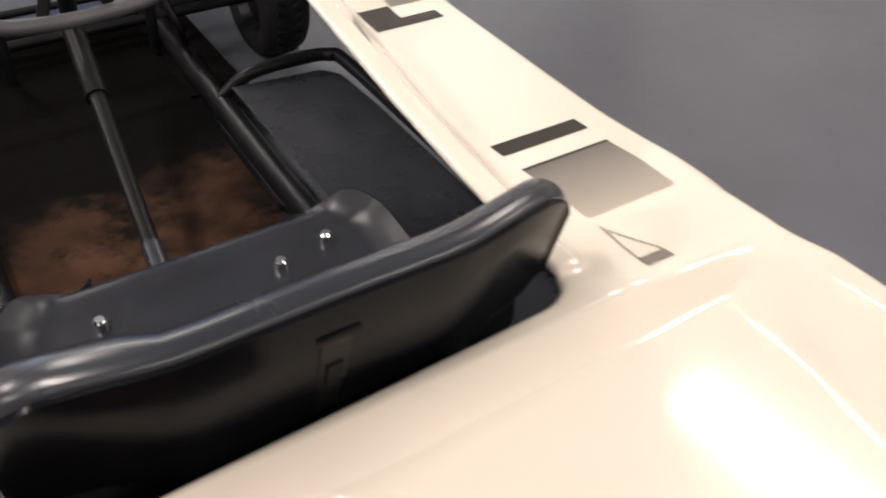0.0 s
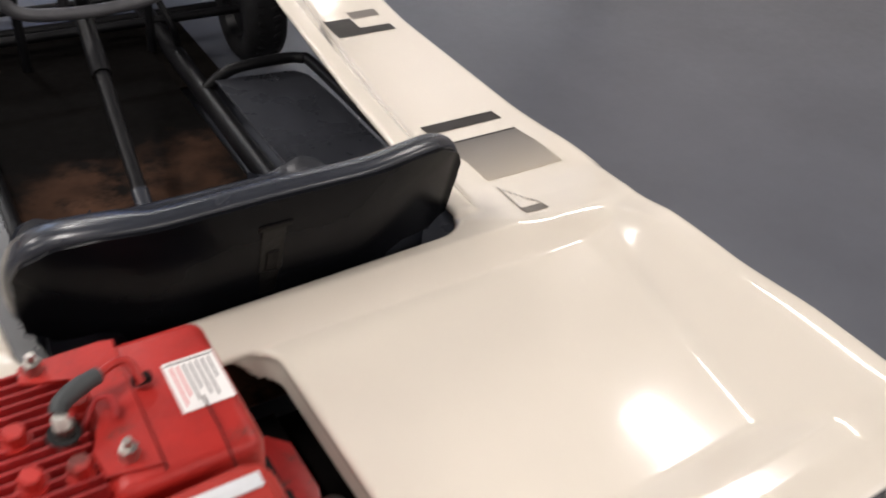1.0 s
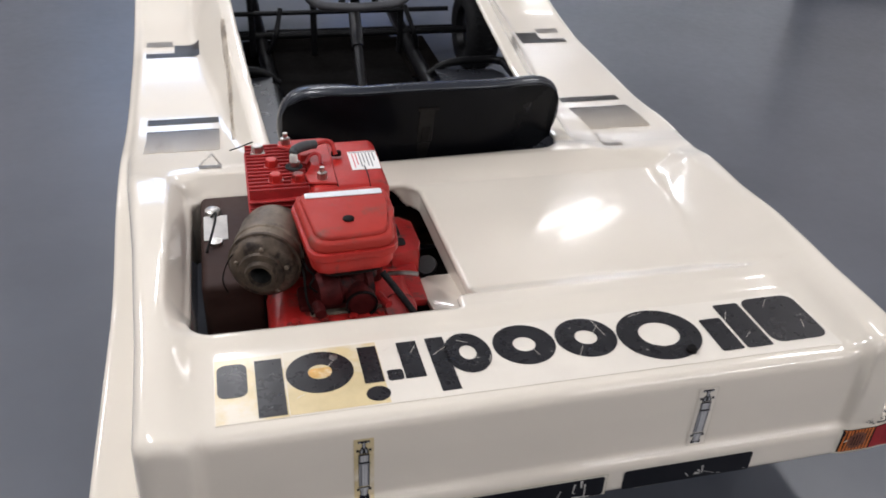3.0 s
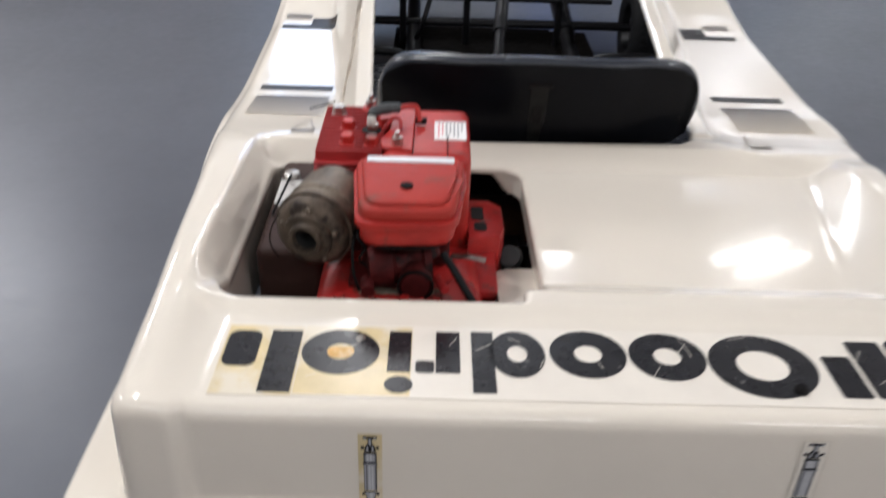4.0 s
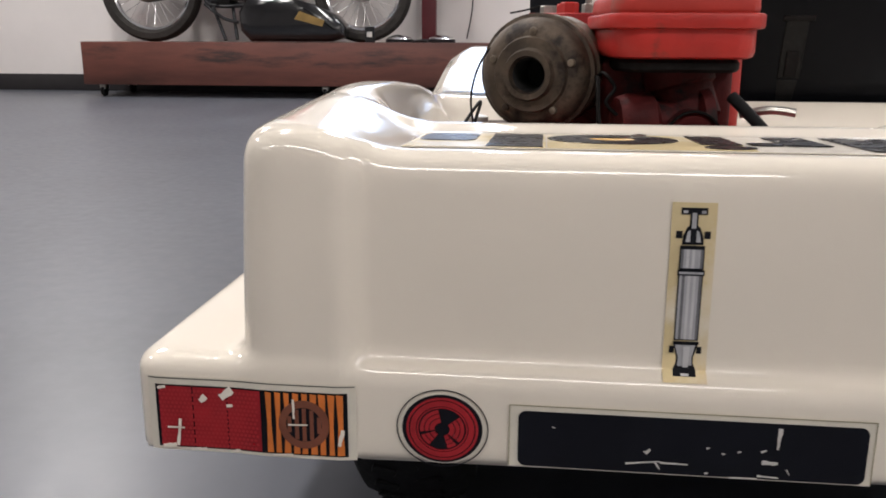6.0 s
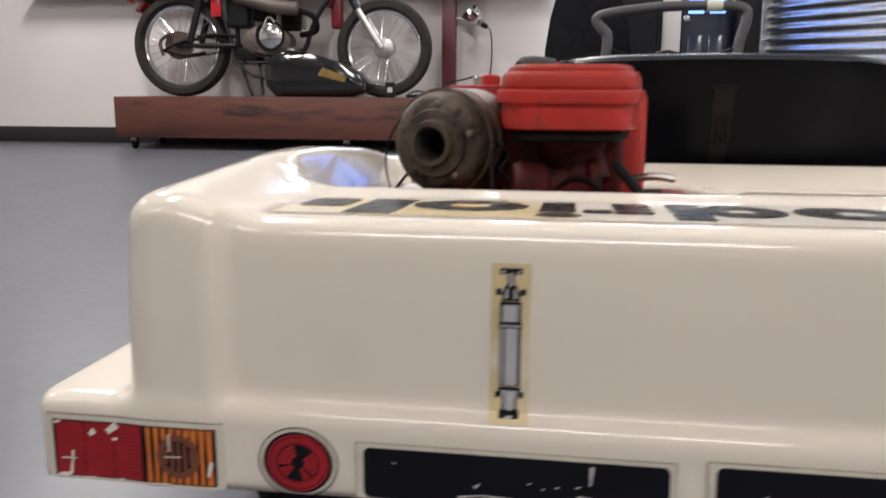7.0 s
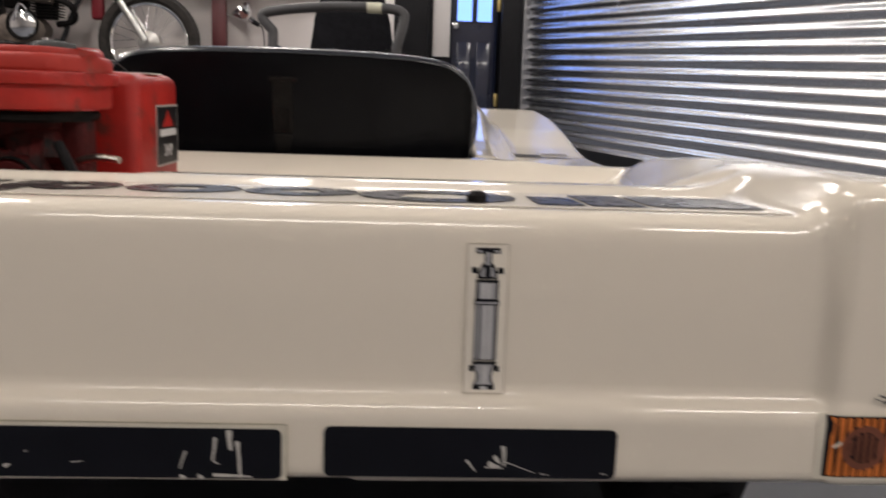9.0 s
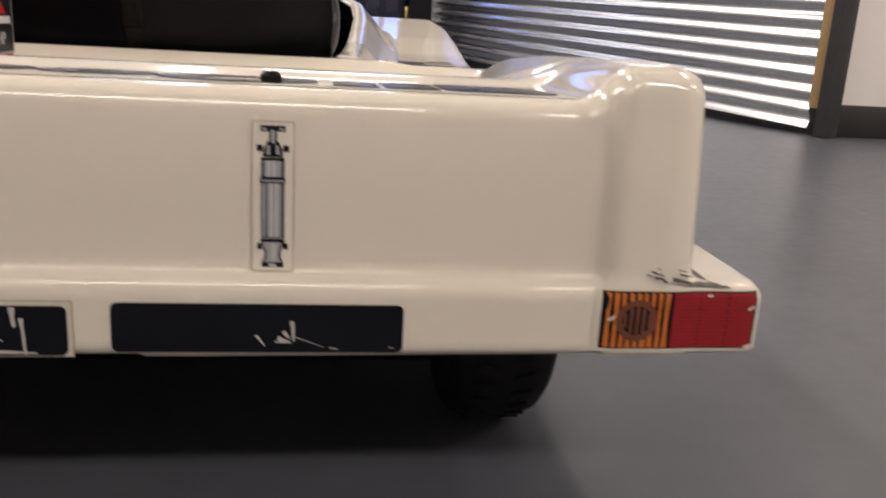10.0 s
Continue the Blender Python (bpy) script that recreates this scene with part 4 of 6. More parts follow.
def flat(outline, d, depth=0.0005, at=None):
    """A thin sheet on the tail; outline in x and z, d sheets out."""
    b = bmesh.new()
    n = len(outline)
    ys = [at] * n if at is not None else tail_y([p[0] for p in outline], [p[1] for p in outline])
    a = [b.verts.new((x, y - d * depth - 0.0003, z)) for (x, z), y in zip(outline, ys)]
    c = [b.verts.new((x, y - d * depth + depth * 0.8 - 0.0003, z)) for (x, z), y in zip(outline, ys)]
    b.faces.new(a)
    b.faces.new(c[::-1])
    for i in range(n):
        b.faces.new((a[i], c[i], c[(i + 1) % n], a[(i + 1) % n]))
    return b


def sheet(x0, x1, z0, z1, d, depth=0.0005, cell=0.006):
    """A thin rectangle that lies close on the tail all over."""
    nx, nz = max(1, math.ceil((x1 - x0) / cell)), max(1, math.ceil((z1 - z0) / cell))
    xs, zs = np.meshgrid(np.linspace(x0, x1, nx + 1), np.linspace(z0, z1, nz + 1), indexing="ij")
    ys = tail_y(xs, zs) - d * depth - 0.0003
    b = bmesh.new()
    v = [[b.verts.new((xs[i, j], ys[i, j], zs[i, j])) for j in range(nz + 1)] for i in range(nx + 1)]
    for i in range(nx):
        for j in range(nz):
            b.faces.new((v[i][j], v[i + 1][j], v[i + 1][j + 1], v[i][j + 1]))
    return b


def stroke(x0, z0, x1, z1, w, d, w2=None):
    """A worn scratch from one place to another."""
    dx, dz = x1 - x0, z1 - z0
    ln = math.hypot(dx, dz)
    nx, nz = -dz / ln, dx / ln
    w2 = w if w2 is None else w2
    pts = []
    for k in range(5):
        t = k / 4
        ww = (w + (w2 - w) * t) * random.uniform(0.6, 1.2) / 2
        pts.append((x0 + dx * t + nx * ww, z0 + dz * t + nz * ww))
    for k in range(4, -1, -1):
        t = k / 4
        ww = (w + (w2 - w) * t) * random.uniform(0.6, 1.2) / 2
        pts.append((x0 + dx * t - nx * ww, z0 + dz * t - nz * ww))
    return flat(pts, d)


def rect(x0, x1, z0, z1):
    return [(x0, z0), (x1, z0), (x1, z1), (x0, z1)]


def tail_lamp(x0, x1, z0, z1, red_left, chips, brow=0.0055):
    base = part("tail_lamp_sticker", sheet(x0 - 0.0055, x1 + 0.0055, z0 - 0.0025, z1 + brow, 1), PAPER, body, "printed tail lamp sticker, red and orange")
    part("lamp_ground", sheet(x0, x1, z0, z1, 2), STICKER_BLACK, base)
    if brow > 0.005:
        part("lamp_hairline", sheet(x0 - 0.0048, x1 + 0.0048, z1 + 0.0042, z1 + 0.0047, 2), STICKER_BLACK, base)
    cut = x0 + (x1 - x0) * (0.565 if red_left else 0.435)
    r0, r1, o0, o1 = (x0 + 0.002, cut - 0.001, cut + 0.001, x1 - 0.002) if red_left else (cut + 0.001, x1 - 0.002, x0 + 0.002, cut - 0.001)
    for k in range(3):
        a, c = r0 + (r1 - r0) * k / 3, r0 + (r1 - r0) * (k + 1) / 3
        part("red_lens", sheet(a + 0.0004, c - 0.0004, z0 + 0.001, z1 - 0.001, 3), LAMP_RED, base)
    cells = bmesh.new()
    grid = [(r0 + 0.0015 + (r1 - r0 - 0.003) * (i + 0.5 * (j % 2)) / 24, z0 + 0.003 + (z1 - z0 - 0.005) * j / 13.5) for i in range(24) for j in range(14)]
    for (x, z), y in zip(grid, tail_y([p[0] for p in grid], [p[1] for p in grid])):
        cells.faces.new([cells.verts.new((x + 0.0011 * math.cos(a), y - 0.0026, z + 0.0011 * math.sin(a))) for a in (0.5, 1.57, 2.6, 3.67, 4.71, 5.76)])
    tagged(part("lens_texture", cells, LAMP_CELL, base), kind="stuff")
    for k in range(9):
        a = o0 + (o1 - o0) * (k + 0.2) / 9
        wob = [random.uniform(-0.0005, 0.0005) for _ in range(6)]
        part("orange_rib", flat([(a + wob[0], z0 + 0.001), (a + (o1 - o0) / 13 + wob[1], z0 + 0.0012), (a + (o1 - o0) / 15 + wob[2], (z0 + z1) / 2), (a + (o1 - o0) / 13 + wob[3], z1 - 0.0015), (a + wob[4], z1 - 0.001), (a + 0.0009 + wob[5], (z0 + z1) / 2)], 3), LAMP_ORANGE, base)
    cx, cz = (o0 + o1) / 2, (z0 + z1) / 2
    frame_m = Matrix(((1, 0, 0, 0), (0, 0, -1, float(tail_y(cx, cz)) - 0.0020), (0, 1, 0, 0), (0, 0, 0, 1)))
    part("lens_ring", ring_shape(cx, cz, 0.0170, 0.0120, 0, 0.0005, m=frame_m), LAMP_BROWN, base)
    part("lens_middle", flat([(cx + 0.0121 * math.cos(a / 24 * 6.2832), cz + 0.0121 * math.sin(a / 24 * 6.2832)) for a in range(24)], 4), STICKER_BLACK, base)
    for k in range(5):
        a = cx - 0.011 + 0.005 * k
        hh = math.sqrt(max(0, 0.0115 ** 2 - (a + 0.001 - cx) ** 2))
        part("lens_slot", flat(rect(a, a + 0.0026, cz - hh, cz + hh), 5), LAMP_BROWN, base)
    for u0, v0, u1, v1, w in chips:
        part("paint_chip", stroke(x0 + u0 * (x1 - x0), z0 + v0 * (z1 - z0), x0 + u1 * (x1 - x0), z0 + v1 * (z1 - z0), w, 7), FILM, base)


LAMP_CELL = material("red_cells", (0.40, 0.022, 0.028), 0.3)
tail_lamp(-0.592, -0.461, 0.1605, 0.2055, True, ((0.11, 0.05, 0.13, 0.48, 0.002), (0.06, 0.34, 0.15, 0.34, 0.0012), (0.24, 0.78, 0.27, 0.86, 0.004), (0.35, 0.85, 0.41, 0.98, 0.005), (0.38, 0.72, 0.41, 0.74, 0.002), (0.03, 0.03, 0.10, 0.05, 0.0035), (0.18, 0.0, 0.26, 0.02, 0.002), (0.40, 0.0, 0.44, 0.03, 0.002), (0.62, 0.01, 0.72, 0.02, 0.0018), (0.73, 0.60, 0.73, 0.9, 0.0015), (0.70, 0.50, 0.80, 0.51, 0.001), (0.96, 0.2, 0.98, 0.45, 0.003), (0.02, 0.96, 0.06, 0.99, 0.002)))
tail_lamp(0.502, 0.631, 0.1725, 0.2195, False, ((0.66, 0.93, 0.69, 0.95, 0.0014), (0.93, 0.7, 0.97, 0.76, 0.002), (0.93, 0.03, 0.98, 0.06, 0.002), (0.04, 0.5, 0.08, 0.6, 0.002)), 0.0012)


HAIRLINE = material("yellow_brown_hairline", (0.28, 0.25, 0.15), 0.5, vary=0.3, scale=60)


def plate(x0, x1, z0, z1, framed, marks):
    p = part("number_panel", flat(rounded(x0, x1, z0, z1, 0.005), 2), STICKER_BLACK, body, "black panel sticker with flaked scratches")
    if framed:
        part("panel_border", sheet(x0 - 0.006, x1 + 0.004, z0 - 0.0008, z1 + 0.004, 1), PAPER, p)
    if framed:
        for a, c, e, g in ((x0 - 0.006, x0 - 0.0054, z0, z1 + 0.004), (x1 + 0.0034, x1 + 0.004, z0, z1 + 0.004), (x0 - 0.0054, x1 + 0.0034, z1 + 0.0034, z1 + 0.004)):
            part("border_line", sheet(a, c, e, g, 2), HAIRLINE, p)
    for u0, v0, u1, v1, w in marks:
        part("scratch", stroke(x0 + u0 * (x1 - x0), z0 + v0 * (z1 - z0), x0 + u1 * (x1 - x0), z0 + v1 * (z1 - z0), w, 3, w * 0.5), SCRATCH, p)


plate(-0.350, -0.136, 0.1615, 0.1995, True, ((0.32, 0.15, 0.42, 0.22, 0.0016), (0.42, 0.2, 0.50, 0.19, 0.0014), (0.405, 0.2, 0.42, 0.08, 0.0015), (0.375, 0.36, 0.39, 0.43, 0.003), (0.755, 0.92, 0.750, 0.55, 0.0028), (0.71, 0.30, 0.755, 0.30, 0.0036), (0.705, 0.49, 0.72, 0.52, 0.0016), (0.70, 0.06, 0.76, 0.04, 0.0014), (0.55, 0.50, 0.56, 0.52, 0.0012), (0.595, 0.42, 0.605, 0.42, 0.0014), (0.55, 0.05, 0.56, 0.06, 0.0014), (0.64, 0.46, 0.65, 0.48, 0.0012), (0.78, 0.2, 0.79, 0.1, 0.0008), (0.10, 0.74, 0.11, 0.72, 0.0008), (0.62, 0.0, 0.70, 0.01, 0.0012)))
plate(-0.106, 0.106, 0.1645, 0.2025, True, ((0.780, 0.82, 0.770, 0.35, 0.0030), (0.775, 0.34, 0.79, 0.30, 0.0014), (0.825, 0.97, 0.83, 0.58, 0.0042), (0.853, 0.75, 0.862, 0.02, 0.0032), (0.77, 0.08, 0.90, 0.05, 0.0022), (0.68, 0.55, 0.66, 0.2, 0.0018), (0.72, 0.06, 0.74, 0.02, 0.003), (0.66, 0.05, 0.68, 0.03, 0.003), (0.08, 0.2, 0.10, 0.25, 0.003), (0.15, 0.5, 0.16, 0.52, 0.001), (0.30, 0.3, 0.34, 0.33, 0.0008)))
plate(0.136, 0.348, 0.1675, 0.2055, False, ((0.485, 0.36, 0.515, 0.14, 0.0024), (0.56, 0.3, 0.60, 0.22, 0.0040), (0.58, 0.45, 0.60, 0.30, 0.0035), (0.61, 0.65, 0.615, 0.25, 0.0034), (0.55, 0.22, 0.61, 0.21, 0.0012), (0.62, 0.33, 0.72, 0.12, 0.0006), (0.74, 0.10, 0.77, 0.08, 0.0008), (0.95, 0.12, 0.97, 0.10, 0.0008)))
badge = part("round_reflector", flat([(-0.399 + 0.0285 * math.cos(a / 40 * 6.2832), 0.184 + 0.0245 * math.sin(a / 40 * 6.2832)) for a in range(40)], 1), PAPER, body, "round red reflector sticker with a worn dark middle")
part("reflector_ground", flat([(-0.399 + 0.0262 * math.cos(a / 40 * 6.2832), 0.184 + 0.0236 * math.sin(a / 40 * 6.2832)) for a in range(40)], 2), STICKER_BLACK, badge)
frame_m = Matrix(((1, 0, 0, 0), (0, 0, -1, float(tail_y(-0.399, 0.184))), (0, 1, 0, 0), (0, 0, 0, 1)))
part("reflector_outline", ring_shape(-0.399, 0.184, 0.0300, 0.0294, 0.0006, 0.0012, 1, 0.90, m=frame_m), STICKER_BLACK, badge)
for ro, ri in ((0.0235, 0.0218), (0.0210, 0.0172), (0.0166, 0.0156)):
    part("reflector_ring", ring_shape(-0.399, 0.184, ro, ri, 0.0014, 0.0020, 1, 0.93, m=frame_m), LAMP_RED, badge)
for a0, a1 in ((100, 190), (-40, 40), (-75, -50), (200, 235)):
    for ro, ri in ((0.0145, 0.0120), (0.0114, 0.0088), (0.0082, 0.0050)):
        part("reflector_facet", ring_shape(-0.399, 0.184, ro, ri, 0.0014, 0.0020, 1, 0.93, 12, m=frame_m, a0=a0, a1=a1), LAMP_RED, badge)

# stickers of a sprung strut on the tail
DUSTY_EDGE = material("dusty_film_edge", (0.40, 0.35, 0.26), 0.6, vary=0.3, scale=80)
SILVER = material("printed_silver", (0.36, 0.36, 0.38), 0.4, vary=0.15, scale=60, stretch=(8, 1, 1))
SILVER_DARK = material("printed_grey", (0.13, 0.13, 0.14), 0.4, vary=0.2, scale=60)


def strut_sticker(x0, x1, z0, z1, film):
    cx, h, w = (x0 + x1) / 2, z1 - z0, x1 - x0
    s = part("strut_sticker", sheet(x0, x1, z0, z1, 1), film, body, "printed sticker of a grey shock absorber")

    def piece(wide, a, c, mat, level, off=0.0):
        part("strut_print", sheet(cx + (off - wide) * w, cx + (off + wide) * w, z0 + a * h, z0 + c * h, level), mat, s)

    def shape(pts, mat, level):
        part("strut_print", flat([(cx + u * w, z0 + v * h) for u, v in pts], level), mat, s)

    piece(0.275, 0.225, 0.765, STICKER_BLACK, 2)
    for k in range(8):
        piece(0.031, 0.232, 0.60, (SILVER, SILVER_DARK, SILVER, SILVER_LIGHT, SILVER, SILVER_LIGHT, SILVER, SILVER_DARK)[k], 3, -0.2175 + 0.062 * k)
        piece(0.031, 0.640, 0.745, (SILVER_DARK, SILVER, SILVER_LIGHT, SILVER, SILVER_LIGHT, SILVER, SILVER, SILVER_DARK)[k], 3, -0.2175 + 0.062 * k)
    piece(0.30, 0.600, 0.632, STICKER_BLACK, 4)
    piece(0.27, 0.609, 0.622, SILVER, 5)
    shape([(-0.28, 0.205), (0.28, 0.205), (0.24, 0.17), (0.19, 0.125), (0.20, 0.09), (0.26, 0.055), (0.26, 0.025), (-0.26, 0.025), (-0.26, 0.055), (-0.20, 0.09), (-0.19, 0.125), (-0.24, 0.17)], STICKER_BLACK, 2)
    shape([(-0.24, 0.198), (0.22, 0.198), (0.19, 0.165), (0.15, 0.125), (0.16, 0.085), (0.21, 0.06), (-0.21, 0.06), (-0.16, 0.085), (-0.15, 0.125), (-0.20, 0.165)], SILVER, 3)
    shape([(-0.05, 0.19), (0.10, 0.19), (0.08, 0.07), (-0.04, 0.07)], SILVER_LIGHT, 4)
    piece(0.09, 0.030, 0.05, SILVER_LIGHT, 4)
    piece(0.055, 0.150, 0.190, STICKER_BLACK, 2, -0.31)
    piece(0.055, 0.150, 0.190, STICKER_BLACK, 2, 0.31)
    piece(0.29, 0.205, 0.222, STICKER_BLACK, 4)
    shape([(-0.24, 0.77), (0.24, 0.77), (0.22, 0.82), (0.14, 0.865), (0.05, 0.88), (-0.05, 0.88), (-0.14, 0.865), (-0.22, 0.82)], STICKER_BLACK, 2)
    shape([(-0.17, 0.785), (-0.07, 0.785), (-0.07, 0.85), (-0.13, 0.84)], SILVER, 3)
    shape([(0.07, 0.785), (0.17, 0.785), (0.13, 0.84), (0.07, 0.85)], SILVER, 3)
    piece(0.07, 0.805, 0.845, STICKER_BLACK, 2, -0.31)
    piece(0.07, 0.805, 0.845, STICKER_BLACK, 2, 0.31)
    piece(0.09, 0.86, 0.945, STICKER_BLACK, 2)
    piece(0.05, 0.86, 0.945, SILVER, 3)
    piece(0.29, 0.935, 0.972, STICKER_BLACK, 2)
    for u in (-0.2, 0.2):
        piece(0.05, 0.942, 0.958, SILVER, 3, u)


SILVER_LIGHT = material("printed_silver_light", (0.50, 0.50, 0.51), 0.4, vary=0.1, scale=60)
strut_sticker(-0.261, -0.234, 0.2215, 0.334, YELLOWED)
strut_sticker(0.235, 0.265, 0.2275, 0.338, FILM)
# the clear film's dusty cut edge shows as a fine line
clear_film = bpy.data.objects["strut_sticker.001"]
for x0, x1, z0, z1 in ((0.2350, 0.2355, 0.2275, 0.338), (0.2645, 0.2650, 0.2275, 0.338), (0.2357, 0.2643, 0.2275, 0.2280), (0.2357, 0.2643, 0.3375, 0.338)):
    part("film_edge", sheet(x0, x1, z0, z1, 2), DUSTY_EDGE, clear_film)

# striped decals laid on the side panels
STRIPE_DARK = material("faded_stripe_dark", (0.085, 0.078, 0.07), 0.3, vary=0.2, scale=25)
STRIPE_GREY = material("faded_stripe_grey", (0.40, 0.37, 0.33), 0.3, vary=0.1, scale=12)


def side_stripe(x0, x1, y0, y1, mat, name="side_stripe", shear=0.0):
    b = bmesh.new()
    nx, ny = 8, max(2, int((y1 - y0) / 0.01))
    rows = []
    for j in range(ny + 1):
        y = y0 + (y1 - y0) * j / ny
        rows.append([(x0 + (x1 - x0) * i / nx, y + shear * i / nx) for i in range(nx + 1)])
    z = [hull_top(np.array([p[0] for p in r]), np.array([p[1] for p in r])) for r in rows]
    vs = [[b.verts.new((p[0], p[1], zz + 0.0012)) for p, zz in zip(r, zr)] for r, zr in zip(rows, z)]
    for a, c in zip(vs, vs[1:]):
        for i in range(nx):
            b.faces.new((a[i], a[i + 1], c[i + 1], c[i]))
    bmesh.ops.solidify(b, geom=b.faces[:], thickness=0.0006)
    part(name, b, mat, body)


FADE = material("fading_grey_print", (0.36, 0.33, 0.30), 0.3, vary=0.08, scale=12)
_n, _l = FADE.node_tree.nodes, FADE.node_tree.links
_co = [n for n in _n if n.bl_idname == "ShaderNodeTexCoord"][0]
_sep, _mix = _n.new("ShaderNodeSeparateXYZ"), _n.new("ShaderNodeMix")
_mix.data_type = "RGBA"
_l.new(_co.outputs["Generated"], _sep.inputs[0])
_l.new(_sep.outputs["Y"], _mix.inputs["Factor"])
_mix.inputs["A"].default_value, _mix.inputs["B"].default_value = (0.76, 0.70, 0.605, 1), (0.33, 0.305, 0.28, 1)
_l.new(_mix.outputs["Result"], _n["Principled BSDF"].inputs["Base Color"])
for s in (-1, 1):
    lo = lambda a, c: (min(s * a, s * c), max(s * a, s * c))
    off = 0.008
    for a, c, y0, y1, mt in ((0.415, 0.570, 1.062, 1.095, STRIPE_DARK), (0.415, 0.568, 0.88, 1.014, FADE), (0.415, 0.568, 1.014, 1.020, STRIPE_DARK), (0.455, 0.592, 1.494, 1.525, STRIPE_DARK), (0.455, 0.520, 1.525, 1.575, STRIPE_DARK), (0.525, 0.592, 1.57, 1.60, STRIPE_GREY)):
        x0, x1 = lo(a, c)
        side_stripe(x0 + off, x1 + off, y0, y1, mt)
    x0, x1 = lo(0.405, 0.448)
    side_stripe(x0 + off * 0, x1, 0.757, 0.775, STRIPE_GREY)
    for (ax, ay), (bx, by) in (((0.424, 0.858), (0.449, 0.776)), ((0.424, 0.858), (0.406, 0.776))):
        for t in range(8):
            px, py = ax + (bx - ax) * t / 8, ay + (by - ay) * t / 8
            side_stripe(s * px - 0.0012, s * px + 0.0012, py + (by - ay) / 8, py, STRIPE_GREY, "side_line")

GROOVE_DIRT = material("brown_groove_dirt", (0.52, 0.455, 0.37), 0.45, vary=0.3, scale=26, second=(0.74, 0.68, 0.585), spots=0.62, spot_scale=17)
for gx, gy, gl, gw in ((-0.378, 0.94, 0.16, 0.007), (-0.3765, 1.10, 0.20, 0.010), (-0.379, 1.30, 0.24, 0.012)):
    side_stripe(gx - gw / 2, gx + gw / 2, gy, gy + gl, GROOVE_DIRT, "groove_dirt")

# dark scuffs where the tail has been knocked beside a lamp
SCUFF = material("grey_scuff", (0.10, 0.095, 0.09), 0.6, vary=0.4, scale=60)
for x0, z0, x1, z1, w in ((0.538, 0.236, 0.546, 0.233, 0.002), (0.541, 0.231, 0.549, 0.230, 0.0028), (0.546, 0.2345, 0.5485, 0.2315, 0.0014), (0.535, 0.2335, 0.539, 0.232, 0.0012), (0.548, 0.2285, 0.552, 0.2275, 0.0024), (0.543, 0.2385, 0.5455, 0.2375, 0.001), (0.556, 0.2300, 0.572, 0.2262, 0.0032), (0.562, 0.2335, 0.575, 0.2300, 0.0022), (0.570, 0.2260, 0.588, 0.2235, 0.0028), (0.580, 0.2245, 0.606, 0.2225, 0.0016), (0.560, 0.2372, 0.569, 0.2350, 0.0012)):
    part("scuff_mark", stroke(x0, z0, x1, z1, w, 8, w * 0.5), SCUFF, body)

# ---- the room ----
tagged(finish("floor", box(-7.5, 5.5, -5.5, 8.0, -0.1, 0.0), FLOOR), "smooth grey painted floor", "floor", kind="structure")
tagged(finish("ceiling", box(-7.5, 5.5, -5.5, 8.0, CEIL, CEIL + 0.1), CEILING), "pale board ceiling", "ceiling", kind="structure")
WY = 6.2
tagged(finish("wall_north", box(-7.5, 0.08, WY, WY + 0.15, 0, 1.22), WALL), "off-white painted wall below the shelf", "wall", kind="structure")
tagged(finish("wall_north_upper", box(-7.5, 0.08, WY, WY + 0.15, 2.25, CEIL), WALL), "off-white painted wall above the window", "wall", kind="structure")
tagged(finish("wall_west", box(-7.65, -7.5, -5.5, 8.0, 0, CEIL), WALL), "off-white painted wall", "wall", kind="structure")
tagged(finish("wall_south", box(-7.5, 5.5, -5.65, -5.5, 0, CEIL), WALL), "off-white painted wall", "wall", kind="structure")
tagged(finish("wall_east", box(5.5, 5.65, -5.5, 8.0, 0, CEIL), WALL), "off-white painted wall", "wall", kind="structure")
tagged(finish("wall_return", box(2.495, 5.5, 2.88, 3.02, 0, 2.44), WALL), "off-white painted wall", "wall", kind="structure")
tagged(finish("wall_behind_door", box(-0.5, 5.5, 7.6, 7.75, 0, CEIL), BLACK_PAINT), "black wall behind the doorway", "wall", kind="structure")
tagged(finish("baseboard", box(-7.5, 0.08, WY - 0.012, WY, 0, 0.13, 0.003), BASE), "black vinyl baseboard", "baseboard", kind="structure")
tagged(finish("baseboard_east", box(2.495, 5.5, 2.866, 2.88, 0, 0.14, 0.003), BASE), "black vinyl baseboard", "baseboard", kind="structure")

# corrugated steel partition
pa, pb = Vector((1.11, 6.2, 0)), Vector((2.385, 2.92, 0))
run = (pb - pa).length
PM = Matrix.Translation(pa) @ Matrix.Rotation(math.atan2((pb - pa).y, (pb - pa).x), 4, "Z")
b = bmesh.new()
PITCH, AMP = 0.076, 0.009
PART_H = 1.98
nz = int((PART_H - 0.03) / PITCH * 8)
cols = []
for i in range(2):
    cols.append([b.verts.new((i * run, -AMP * math.cos(2 * math.pi * k / 8), 0.03 + PITCH * k / 8)) for k in range(nz + 1)])
for k in range(nz):
    b.faces.new((cols[0][k], cols[1][k], cols[1][k + 1], cols[0][k + 1]))
for v in b.verts:
    v.co.z += 0.10 * (1 - v.co.x / run)
b.transform(PM)
sheet = tagged(finish("wall_partition", b, GALV, angle=80), "corrugated galvanised steel wall cladding", "wall", kind="structure")
part("stud_wall", box(0.0, run, 0.02, 0.14, 0.13, PART_H, m=PM), BLACK_PAINT, sheet)
part("edge_batten", box(run + 0.002, run + 0.05, -0.02, 0.02, 0.12, PART_H, 0.003, m=PM), material("raw_pine", (0.42, 0.27, 0.13), 0.6, vary=0.2, scale=6, stretch=(4, 4, 0.4)), sheet)
